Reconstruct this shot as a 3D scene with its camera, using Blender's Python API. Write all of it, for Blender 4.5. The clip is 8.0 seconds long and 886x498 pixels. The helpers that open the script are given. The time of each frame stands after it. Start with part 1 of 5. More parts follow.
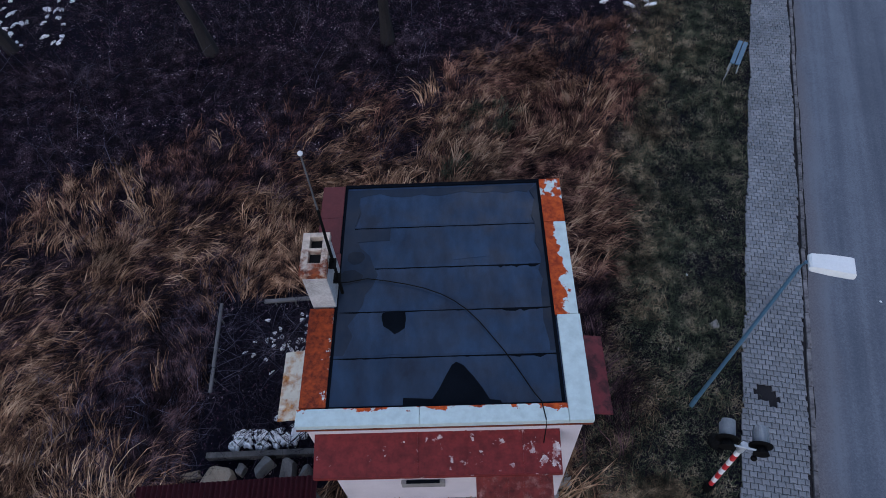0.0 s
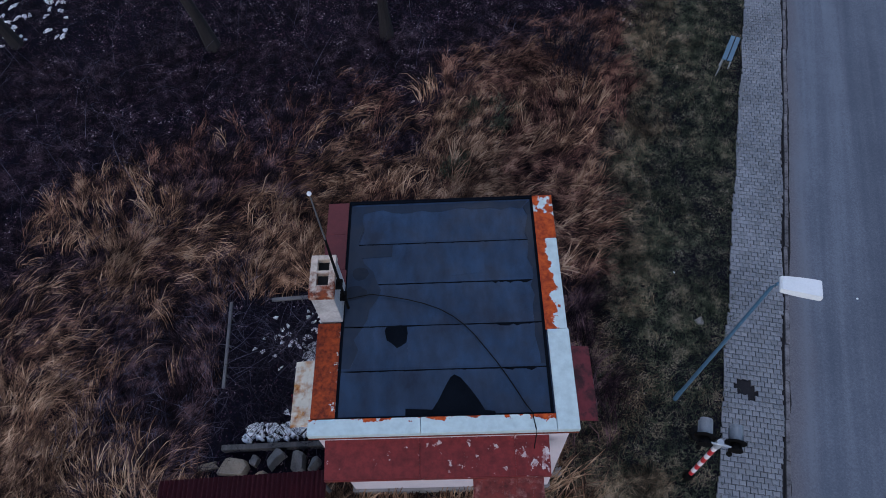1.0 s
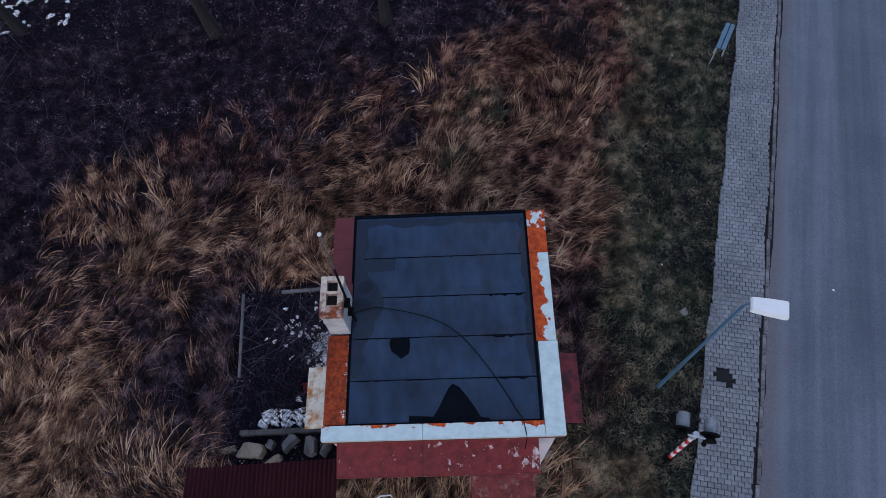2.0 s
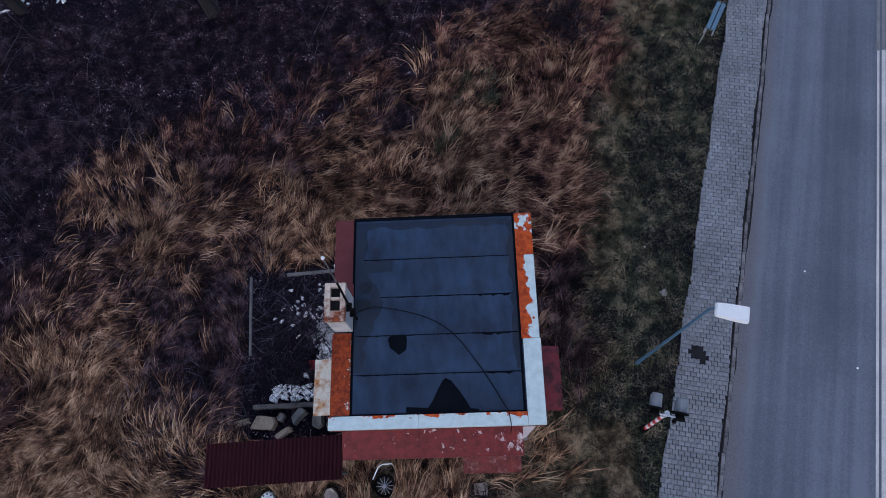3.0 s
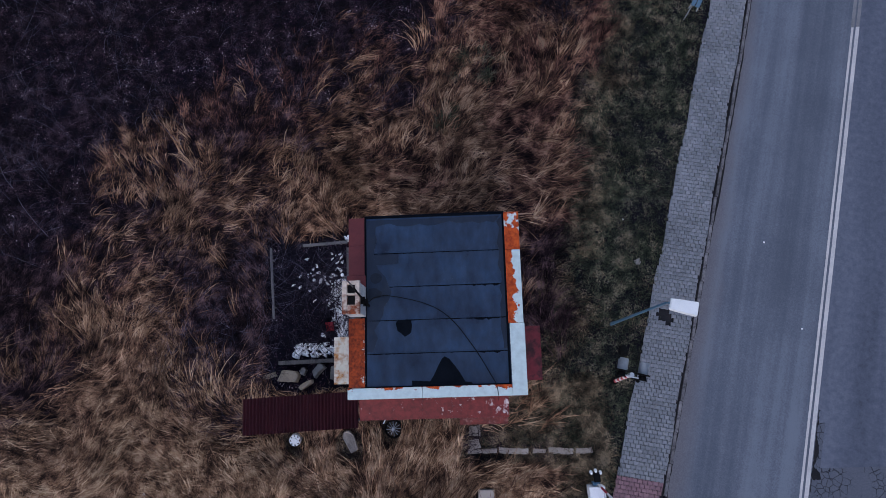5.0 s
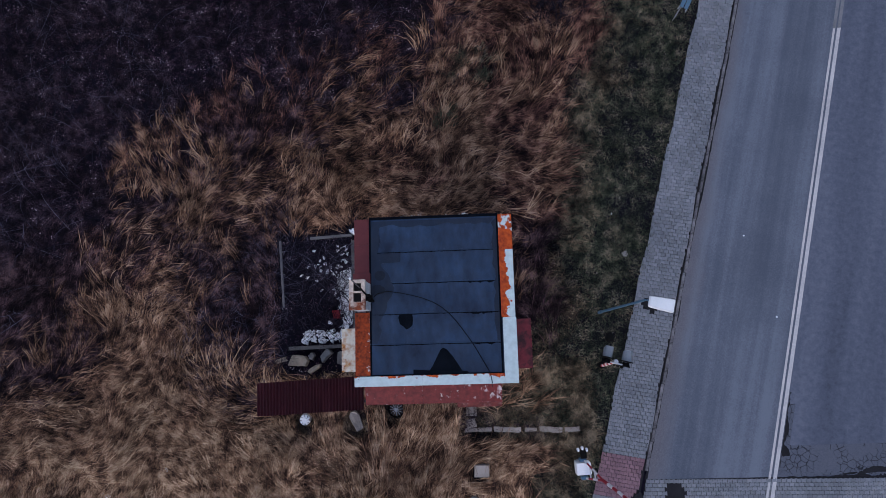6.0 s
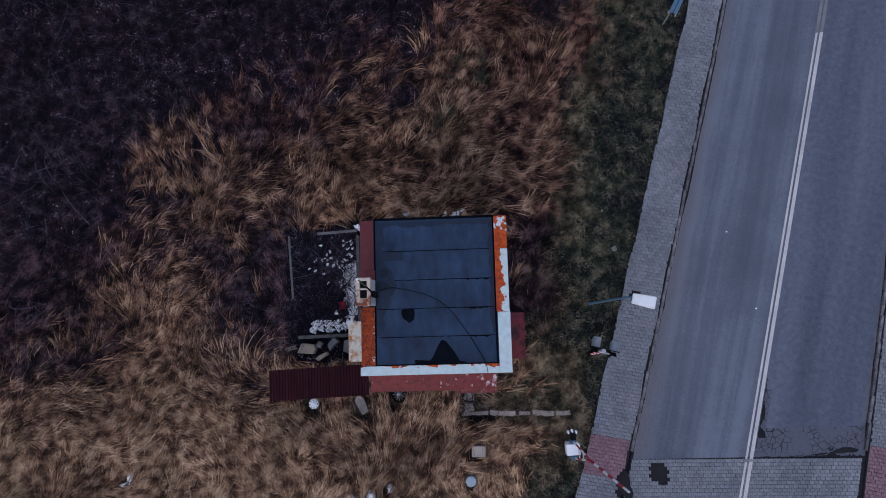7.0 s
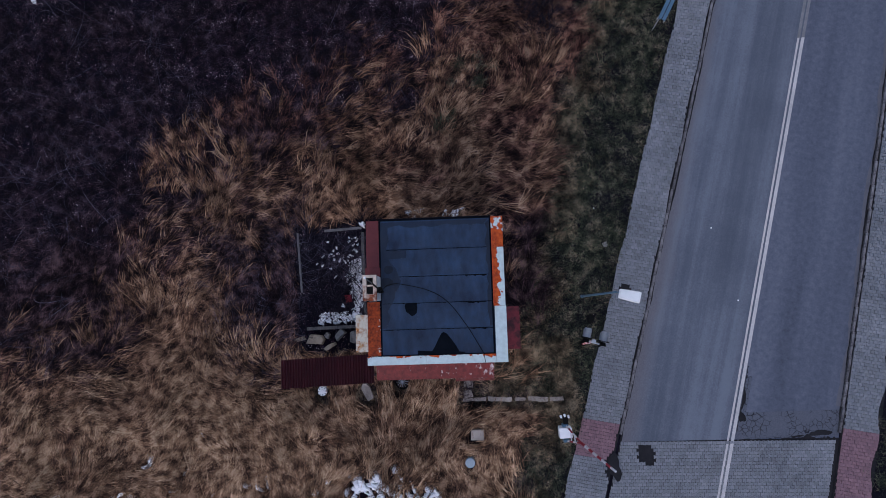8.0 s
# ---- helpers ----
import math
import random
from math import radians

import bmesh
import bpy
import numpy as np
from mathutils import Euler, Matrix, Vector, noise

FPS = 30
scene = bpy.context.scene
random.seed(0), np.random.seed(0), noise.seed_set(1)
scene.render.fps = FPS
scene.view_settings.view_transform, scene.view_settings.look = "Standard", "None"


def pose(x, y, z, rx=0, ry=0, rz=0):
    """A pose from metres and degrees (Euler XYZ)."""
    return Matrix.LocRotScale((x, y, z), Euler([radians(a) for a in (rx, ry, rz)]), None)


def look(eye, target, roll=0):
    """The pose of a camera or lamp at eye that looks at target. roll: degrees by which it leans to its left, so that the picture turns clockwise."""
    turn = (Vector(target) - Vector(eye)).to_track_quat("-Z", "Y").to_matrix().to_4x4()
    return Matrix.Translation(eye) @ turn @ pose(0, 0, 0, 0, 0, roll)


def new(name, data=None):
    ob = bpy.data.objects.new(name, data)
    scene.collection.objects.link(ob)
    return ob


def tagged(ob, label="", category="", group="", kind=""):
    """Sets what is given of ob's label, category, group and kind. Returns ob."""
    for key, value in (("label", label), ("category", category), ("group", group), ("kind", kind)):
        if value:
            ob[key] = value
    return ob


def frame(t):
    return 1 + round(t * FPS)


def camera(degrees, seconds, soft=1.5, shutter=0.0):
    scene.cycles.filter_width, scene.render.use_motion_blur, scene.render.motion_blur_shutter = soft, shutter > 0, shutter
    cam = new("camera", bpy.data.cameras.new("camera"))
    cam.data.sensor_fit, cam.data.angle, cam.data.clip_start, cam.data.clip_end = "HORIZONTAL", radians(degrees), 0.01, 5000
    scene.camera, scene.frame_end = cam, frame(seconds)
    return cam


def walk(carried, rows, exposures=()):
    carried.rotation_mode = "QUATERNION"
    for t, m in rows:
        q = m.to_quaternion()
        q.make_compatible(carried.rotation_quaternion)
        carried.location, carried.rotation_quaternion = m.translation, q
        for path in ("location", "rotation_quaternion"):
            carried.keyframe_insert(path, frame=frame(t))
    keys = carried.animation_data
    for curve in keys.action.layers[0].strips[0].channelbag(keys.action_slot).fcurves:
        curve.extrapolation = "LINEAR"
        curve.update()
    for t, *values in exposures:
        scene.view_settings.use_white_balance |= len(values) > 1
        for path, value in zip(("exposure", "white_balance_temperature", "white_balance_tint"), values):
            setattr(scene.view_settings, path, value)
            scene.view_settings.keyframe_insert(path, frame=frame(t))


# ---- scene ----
cam = camera(67.5, 8.0, soft=0.9)
PATH = [
    (0, (0.241, -0.446, 14.96), (0.249, 0.689, 13.313), -4.3),
    (0.5, (0.284, -0.297, 15.548), (0.288, 0.792, 13.871), -4.5),
    (1, (0.334, -0.023, 16.199), (0.335, 1.014, 14.489), -4.8),
    (2.5, (0.633, 1.284, 18.58), (0.606, 2.074, 16.743), -7.0),
    (3, (0.803, 1.759, 19.389), (0.767, 2.455, 17.514), -8.1),
    (3.5, (0.909, 2.228, 20.166), (0.866, 2.834, 18.261), -9.2),
    (4, (0.971, 2.676, 20.883), (0.922, 3.204, 18.955), -10.5),
    (4.5, (1.035, 3.047, 21.605), (0.978, 3.508, 19.66), -12.1),
    (5, (1.093, 3.407, 22.339), (1.031, 3.807, 20.38), -14.0),
    (6.5, (1.369, 4.258, 24.679), (1.292, 4.525, 22.698), -21.2),
    (7, (1.418, 4.465, 25.412), (1.338, 4.701, 23.428), -23.8),
    (7.5, (1.415, 4.632, 26.169), (1.336, 4.843, 24.181), -25.6),
    (8, (1.49, 4.723, 26.93), (1.407, 4.915, 24.941), -28.6),
]
walk(cam, [(t, look(eye, target, roll)) for t, eye, target, roll in PATH], [(0, 0.06, 5500, 13.5), (3, 0.2, 5650, 16), (5, 0.22, 5750, 17.5), (8, 0.14, 5850, 18.5)])

# ---- light: an overcast winter dusk ----
world = bpy.data.worlds.new("overcast_sky")
world.use_nodes = True
scene.world = world
wn, wl = world.node_tree.nodes, world.node_tree.links
sky = wn.new("ShaderNodeTexSky")
sky.sky_type, sky.sun_disc = "NISHITA", False
sky.sun_elevation, sky.sun_rotation = radians(38), radians(200)
sky.air_density, sky.dust_density = 1.0, 2.0
wl.new(sky.outputs["Color"], wn["Background"].inputs["Color"])
wn["Background"].inputs["Strength"].default_value = 0.15
sun_data = bpy.data.lights.new("sun", "SUN")
sun_data.energy, sun_data.angle, sun_data.color = 0.9, radians(40), (1.0, 0.97, 0.94)
sun = new("sun", sun_data)
sun.matrix_world = pose(0, 0, 40, 52, 0, 160)


# ---- materials ----
def nodes_of(name, rough=0.85, metal=0.0, gloss=0.25):
    m = bpy.data.materials.new(name)
    m.use_nodes = True
    b = m.node_tree.nodes["Principled BSDF"]
    b.inputs["Roughness"].default_value, b.inputs["Metallic"].default_value = rough, metal
    b.inputs["Specular IOR Level"].default_value = gloss
    return m, m.node_tree.nodes, m.node_tree.links, b


def rgb(c):
    return (c, c, c, 1) if isinstance(c, (int, float)) else (*c, 1)


def noise_tex(n, l, scale, detail=4.0, rough=0.6, coords="Object", stretch=None, seed=0.0):
    tc = n.new("ShaderNodeTexCoord")
    out = tc.outputs[coords]
    if stretch or seed:
        mp = n.new("ShaderNodeMapping")
        mp.inputs["Scale"].default_value = stretch or (1, 1, 1)
        mp.inputs["Location"].default_value = (seed * 7.3, seed * 3.1, seed)
        l.new(out, mp.inputs["Vector"])
        out = mp.outputs["Vector"]
    t = n.new("ShaderNodeTexNoise")
    t.inputs["Scale"].default_value, t.inputs["Detail"].default_value, t.inputs["Roughness"].default_value = scale, detail, rough
    l.new(out, t.inputs["Vector"])
    return t.outputs["Fac"]


def ramp(n, l, fac, stops):
    r = n.new("ShaderNodeValToRGB")
    while len(r.color_ramp.elements) < len(stops):
        r.color_ramp.elements.new(0.5)
    for e, (p, c) in zip(r.color_ramp.elements, stops):
        e.position, e.color = p, rgb(c)
    l.new(fac, r.inputs["Fac"])
    return r.outputs["Color"]


def mixed(n, l, fac, a, b, kind="MIX"):
    m = n.new("ShaderNodeMix")
    m.data_type, m.blend_type = "RGBA", kind
    for sock, v in ((m.inputs[0], fac), (m.inputs[6], a), (m.inputs[7], b)):
        if isinstance(v, bpy.types.NodeSocket):
            l.new(v, sock)
        elif sock == m.inputs[0]:
            sock.default_value = v
        else:
            sock.default_value = rgb(v)
    return m.outputs[2]


def calc(n, l, op, a, b=0.0, clamp=False):
    m = n.new("ShaderNodeMath")
    m.operation, m.use_clamp = op, clamp
    for sock, v in zip(m.inputs, (a, b)):
        if isinstance(v, bpy.types.NodeSocket):
            l.new(v, sock)
        else:
            sock.default_value = v
    return m.outputs[0]


def bump(n, l, b, height, strength=0.3, distance=0.01):
    k = n.new("ShaderNodeBump")
    k.inputs["Strength"].default_value, k.inputs["Distance"].default_value = strength, distance
    l.new(height, k.inputs["Height"])
    l.new(k.outputs["Normal"], b.inputs["Normal"])


def surface(name, dark, light, big=0.8, fine=25.0, rough=0.85, metal=0.0, relief=0.3, vary=0.0, coords="Object", stretch=None, gloss=0.25):
    """Two scales of mottling between two colours, fine relief, and a lightness of its own for every piece."""
    m, n, l, b = nodes_of(name, rough, metal, gloss)
    f1 = noise_tex(n, l, big, 5, 0.6, coords, stretch)
    f2 = noise_tex(n, l, fine, 3, 0.6, coords, stretch, 1.0)
    f = calc(n, l, "ADD", calc(n, l, "MULTIPLY", f1, 0.6), calc(n, l, "MULTIPLY", f2, 0.4))
    c = ramp(n, l, f, ((0.32, dark), (0.68, light)))
    if vary:
        info = n.new("ShaderNodeObjectInfo")
        geo = n.new("ShaderNodeNewGeometry")
        r = calc(n, l, "FRACT", calc(n, l, "ADD", info.outputs["Random"], geo.outputs["Random Per Island"]))
        c = mixed(n, l, 1.0, c, ramp(n, l, r, ((0, 1 - vary), (1, 1.0))), "MULTIPLY")
    l.new(c, b.inputs["Base Color"])
    bump(n, l, b, f2, relief)
    return m


def blade_mat(name, stops, patch=(0.75, 1.0), scale=0.35, rough=0.8, locks=True):
    """Colours of blades or leaves; with locks, each tuft of blades has a tone of its own, kept in the mesh as "tone"."""
    m, n, l, b = nodes_of(name, rough, gloss=0.08)
    geo = n.new("ShaderNodeNewGeometry")
    tuft = noise_tex(n, l, 2.2, 4, 0.62, seed=5.0)
    own = calc(n, l, "MULTIPLY", geo.outputs["Random Per Island"], 0.48 if locks else 0.75)
    if locks:
        tone = n.new("ShaderNodeAttribute")
        tone.attribute_name = "tone"
        own = calc(n, l, "ADD", own, calc(n, l, "MULTIPLY", tone.outputs["Fac"], 0.46))
    k = calc(n, l, "ADD", own, calc(n, l, "SUBTRACT", calc(n, l, "MULTIPLY", tuft, 2.9), 1.39 if locks else 1.36), True)
    c = ramp(n, l, k, stops)
    f = noise_tex(n, l, scale, 4, 0.6)
    c = mixed(n, l, 1.0, c, ramp(n, l, f, ((0.35, patch[0]), (0.65, patch[1]))), "MULTIPLY")
    l.new(c, b.inputs["Base Color"])
    return m


def painted_rust(name, paint, rust, rust2, scale=3.0, amount=0.5, axis=None, lo=0.0, hi=1.0, lean=1.0, rough=0.5, soft=0.012, dirt=0.82):
    """Sheet metal whose paint has gone to rust. axis 0/1: rust grows from lo towards hi across the sheet."""
    m, n, l, b = nodes_of(name, rough)
    f = noise_tex(n, l, scale, 6, 0.62)
    if axis is not None:
        tc, sp = n.new("ShaderNodeTexCoord"), n.new("ShaderNodeSeparateXYZ")
        l.new(tc.outputs["Object"], sp.inputs[0])
        g = n.new("ShaderNodeMapRange")
        g.inputs[1].default_value, g.inputs[2].default_value = lo, hi
        l.new(sp.outputs[axis], g.inputs[0])
        f = calc(n, l, "ADD", f, calc(n, l, "MULTIPLY", calc(n, l, "SUBTRACT", g.outputs[0], 0.5), lean))
    edge = n.new("ShaderNodeMapRange")
    edge.inputs[1].default_value, edge.inputs[2].default_value = amount - soft, amount + soft
    l.new(f, edge.inputs[0])
    grime = noise_tex(n, l, 6, 5, 0.65, seed=2.0)
    white = mixed(n, l, 1.0, ramp(n, l, grime, ((0.32, dirt), (0.62, 1.0))), paint, "MULTIPLY")
    rusty = ramp(n, l, noise_tex(n, l, 9, 5, 0.7, seed=3.0), ((0.35, rust2), (0.65, rust)))
    l.new(mixed(n, l, edge.outputs[0], white, rusty), b.inputs["Base Color"])
    l.new(calc(n, l, "ADD", calc(n, l, "MULTIPLY", edge.outputs[0], 0.4), 0.45), b.inputs["Roughness"])
    bump(n, l, b, edge.outputs[0], 0.25, 0.004)
    return m


RUST, RUST_DARK = (0.50, 0.082, 0.010), (0.20, 0.024, 0.007)
WHITE = (0.50, 0.595, 0.575)


def felt_mat(name, dark, light):
    """Mineral felt: damp stains, streaks across the fall of the roof, pale dust."""
    m, n, l, b = nodes_of(name, 0.72, gloss=0.3)
    stain = noise_tex(n, l, 1.6, 6, 0.62)
    streak = noise_tex(n, l, 1.4, 5, 0.65, stretch=(1.7, 0.7, 1), seed=2.0)
    grit = noise_tex(n, l, 90, 2, 0.6, seed=1.0)
    f = calc(n, l, "ADD", calc(n, l, "ADD", calc(n, l, "MULTIPLY", stain, 0.45), calc(n, l, "MULTIPLY", streak, 0.4)), calc(n, l, "MULTIPLY", grit, 0.15))
    c = ramp(n, l, f, ((0.39, dark), (0.5, tuple(0.5 * p + 0.5 * q for p, q in zip(dark, light))), (0.61, light)))
    info = n.new("ShaderNodeObjectInfo")
    l.new(mixed(n, l, 1.0, c, ramp(n, l, info.outputs["Random"], ((0, 0.8), (1, 1.0))), "MULTIPLY"), b.inputs["Base Color"])
    l.new(ramp(n, l, stain, ((0.4, 0.5), (0.6, 0.85))), b.inputs["Roughness"])
    bump(n, l, b, grit, 0.3, 0.004)
    return m


felt = felt_mat("bitumen_felt", (0.005, 0.012, 0.029), (0.025, 0.050, 0.096))
tar = surface("tar", (0.002, 0.003, 0.005), (0.005, 0.007, 0.011), 3, 60, 0.85, gloss=0.03)
cap_white = painted_rust("cap_white", WHITE, RUST, RUST_DARK, 5.0, 0.73)
cap_front = painted_rust("cap_front", WHITE, RUST, RUST_DARK, 3.6, 0.635, 1, -2.36, -2.1, 0.34)
cap_half = painted_rust("cap_half", WHITE, RUST, RUST_DARK, 2.6, 0.50, 0, 2.36, 1.88, 0.5)
cap_end = painted_rust("cap_end", WHITE, RUST, RUST_DARK, 3.0, 0.41)
cap_rust = painted_rust("cap_rust", WHITE, (0.34, 0.055, 0.010), (0.09, 0.014, 0.007), 6.0, 0.36, 0, -1.82, -2.0, 0.16)
cap_maroon = surface("cap_maroon", (0.075, 0.016, 0.018), (0.12, 0.026, 0.026), 2, 30, 0.6)
canopy_red = painted_rust("canopy_red", (0.185, 0.022, 0.020), (0.62, 0.57, 0.55), (0.26, 0.09, 0.085), 6.0, 0.64, 0, -2.4, 1.6, 0.10, dirt=0.5)
canopy_dull = painted_rust("canopy_dull", (0.13, 0.018, 0.022), (0.03, 0.012, 0.014), (0.05, 0.016, 0.018), 3.0, 0.54, soft=0.06, dirt=0.6)
door_red = painted_rust("door_canopy_red", (0.17, 0.026, 0.020), (0.34, 0.17, 0.15), (0.10, 0.02, 0.018), 6.0, 0.60, soft=0.08, dirt=0.4)
sill_rusty = painted_rust("sill_rusty", (0.60, 0.57, 0.46), (0.46, 0.22, 0.06), (0.20, 0.06, 0.02), 4.2, 0.53, soft=0.10)
plaster = surface("pink_plaster", (0.46, 0.42, 0.44), (0.62, 0.56, 0.57), 0.9, 30, 0.9)
chimney_plaster = surface("chimney_plaster", (0.24, 0.23, 0.22), (0.56, 0.54, 0.52), 3.0, 26, 0.92)
chimney_top = painted_rust("chimney_top", (0.58, 0.48, 0.38), (0.26, 0.06, 0.018), (0.06, 0.022, 0.015), 5.0, 0.58, 1, 0.5, -0.25, 0.34, 0.9, soft=0.09, dirt=0.5)
soot = surface("soot", 0.006, 0.02, 4, 30, 0.95)
black = surface("black_metal", 0.003, 0.008, 4, 40, 0.7, gloss=0.06)
steel = surface("galvanised_steel", (0.30, 0.33, 0.36), (0.45, 0.48, 0.5), 4, 40, 0.45, 0.3)
blue_paint = surface("blue_lamp_paint", (0.05, 0.11, 0.17), (0.085, 0.16, 0.23), 3, 30, 0.5)
lamp_shell = surface("lamp_shell", (0.62, 0.64, 0.62), (0.74, 0.75, 0.73), 3, 30, 0.5)
white_paint = surface("white_paint", (0.66, 0.68, 0.68), (0.8, 0.8, 0.8), 5, 40, 0.5)
red_paint = surface("red_paint", (0.38, 0.02, 0.025), (0.5, 0.03, 0.035), 5, 40, 0.5)
shed_red = surface("shed_sheet", (0.034, 0.006, 0.011), (0.066, 0.010, 0.017), 1.2, 25, 0.55)
concrete = surface("concrete", (0.20, 0.19, 0.18), (0.36, 0.34, 0.32), 1.6, 30, 0.9, vary=0.3)
rubble_mat = surface("rubble_concrete", (0.07, 0.068, 0.068), (0.17, 0.165, 0.16), 2.2, 26, 0.95)
old_wood = surface("old_wood", (0.035, 0.033, 0.033), (0.12, 0.115, 0.11), 1.2, 40, 0.9, stretch=(6, 1, 6))
snow_mat = surface("old_snow", (0.82, 0.83, 0.83), (0.95, 0.95, 0.94), 3, 30, 0.7)
paver_grey = surface("paver_grey", (0.125, 0.134, 0.146), (0.27, 0.283, 0.298), 0.6, 110, 0.9, relief=0.5, vary=0.25)
paver_red = surface("paver_red", (0.15, 0.09, 0.102), (0.29, 0.172, 0.19), 0.7, 110, 0.9, vary=0.22)
joint_soil = surface("joint_soil", (0.006, 0.006, 0.008), (0.020, 0.019, 0.021), 1.5, 40, 0.95)
kerb_stone = surface("kerb_stone", (0.022, 0.021, 0.025), (0.26, 0.25, 0.255), 2.6, 14, 0.9, vary=0.45)
line_paint = surface("line_paint", (0.34, 0.33, 0.32), (0.60, 0.58, 0.55), 1.0, 20, 0.8)
line_worn = surface("worn_line_paint", (0.12, 0.12, 0.125), (0.22, 0.22, 0.225), 1.0, 20, 0.85)


# ---- building blocks ----
def mesh_of(name, bm, mat):
    me = bpy.data.meshes.new(name)
    bmesh.ops.recalc_face_normals(bm, faces=bm.faces)
    bm.to_mesh(me)
    bm.free()
    me.materials.append(mat)
    return me


def part(name, bm, mat, parent=None, label=""):
    ob = new(name, mesh_of(name, bm, mat))
    if parent:
        ob.parent = parent
    return tagged(ob, label)


def thing(name, m, label, category, group="", kind=""):
    ob = new(name)
    ob.matrix_world = m
    return tagged(ob, label, category, group, kind)


def add_box(bm, x0, x1, y0, y1, z0, z1, bevel=0.0):
    r = bmesh.ops.create_cube(bm, size=1)["verts"]
    for v in r:
        v.co = Vector(((x0, x1)[v.co.x > 0], (y0, y1)[v.co.y > 0], (z0, z1)[v.co.z > 0]))
    if bevel:
        es = list({e for v in r for e in v.link_edges})
        bmesh.ops.bevel(bm, geom=es, offset=bevel, segments=2, affect="EDGES", profile=0.6)


def box(x0, x1, y0, y1, z0, z1, bevel=0.008):
    bm = bmesh.new()
    add_box(bm, x0, x1, y0, y1, z0, z1, bevel)
    return bm


def add_tube(bm, pts, radii, sides=8, caps=True):
    pts = [Vector(p) for p in pts]
    if isinstance(radii, (int, float)):
        radii = [radii] * len(pts)
    rings = []
    for i, p in enumerate(pts):
        d = (pts[min(i + 1, len(pts) - 1)] - pts[max(i - 1, 0)]).normalized()
        a = d.orthogonal().normalized() if abs(d.z) > 0.9 else d.cross(Vector((0, 0, 1))).normalized()
        if abs(d.z) > 0.9:
            a = Vector((1, 0, 0)) - d * d.x
            a.normalize()
        b = d.cross(a)
        rings.append([bm.verts.new(p + radii[i] * (a * math.cos(2 * math.pi * k / sides) + b * math.sin(2 * math.pi * k / sides))) for k in range(sides)])
    for r, s in zip(rings, rings[1:]):
        for k in range(sides):
            bm.faces.new((r[k], r[(k + 1) % sides], s[(k + 1) % sides], s[k]))
    if caps:
        bm.faces.new(rings[0])
        bm.faces.new(rings[-1])


def tube(pts, radii, sides=8):
    bm = bmesh.new()
    add_tube(bm, pts, radii, sides)
    return bm


def slab(outline, z0, z1):
    """A flat plate with the given outline between two heights."""
    bm = bmesh.new()
    lo = [bm.verts.new((x, y, z0)) for x, y in outline]
    hi = [bm.verts.new((x, y, z1)) for x, y in outline]
    bm.faces.new(lo)
    bm.faces.new(hi)
    for i in range(len(lo)):
        bm.faces.new((lo[i], lo[(i + 1) % len(lo)], hi[(i + 1) % len(lo)], hi[i]))
    return bm


def blob_outline(cx, cy, rx, ry, rng, n=22, rough=0.18):
    ph = [rng.uniform(0, 6.28) for _ in range(4)]
    out = []
    for i in range(n):
        a = 2 * math.pi * i / n
        k = 1 + rough * (math.sin(2 * a + ph[0]) * 0.6 + math.sin(3 * a + ph[1]) * 0.5 + math.sin(7 * a + ph[2]) * 0.25)
        out.append((cx + rx * k * math.cos(a), cy + ry * k * math.sin(a)))
    return out


def raw_mesh(name, co, loops, totals, mat):
    """A mesh straight from arrays, for large scatters."""
    me = bpy.data.meshes.new(name)
    co, loops, totals = np.asarray(co, np.float32), np.asarray(loops, np.int32), np.asarray(totals, np.int32)
    me.vertices.add(len(co))
    me.vertices.foreach_set("co", co.ravel())
    me.loops.add(len(loops))
    me.loops.foreach_set("vertex_index", loops)
    me.polygons.add(len(totals))
    starts = np.concatenate(([0], np.cumsum(totals)[:-1])).astype(np.int32)
    me.polygons.foreach_set("loop_start", starts)
    me.polygons.foreach_set("loop_total", totals)
    me.update(calc_edges=True)
    me.validate()
    me.materials.append(mat)
    return me


def vnoise(x, y, scale, seed):
    """Smooth value noise from 0 to 1."""
    g = np.random.RandomState(seed).rand(64, 64)
    u, v = x / scale + 1000, y / scale + 1000
    i, j = np.floor(u).astype(int), np.floor(v).astype(int)
    fu, fv = u - i, v - j
    fu, fv = fu * fu * (3 - 2 * fu), fv * fv * (3 - 2 * fv)
    at = lambda a, b: g[a % 64, b % 64]
    return (at(i, j) * (1 - fu) + at(i + 1, j) * fu) * (1 - fv) + (at(i, j + 1) * (1 - fu) + at(i + 1, j + 1) * fu) * fv


# ---- the plan: straight edges across the place, x as a line over y ----
def edge_line(a, b):
    """x over y along an edge: measured slope beside the hut, one common slope far away."""
    return lambda y: a + b * min(max(y, -9.0), 24.0) + 0.32 * (y - min(max(y, -9.0), 24.0))


kerb_x, centre_x, right_x, walk_x = edge_line(6.93, 0.335), edge_line(11.22, 0.309), edge_line(15.28, 0.28), edge_line(5.17, 0.348)


def meadow_x(y):
    """Where the long dry grass gives way to the mown verge."""
    return np.interp(y, (-4, -0.8, 0.8, 3.4, 6.7, 8.5, 10.2, 14.9, 22), (1.9, 2.3, 3.2, 2.8, 3.1, 4.1, 4.8, 6.4, 8.8))


def litter_edge(x):
    """The y beyond which leaf litter and brambles take over from the grass."""
    return np.interp(x, (-19, -13.3, -10.8, -7, -4.7, -1.5, 1, 6), (2.6, 7.7, 11.3, 13.2, 13.4, 13.5, 15.6, 20.5))


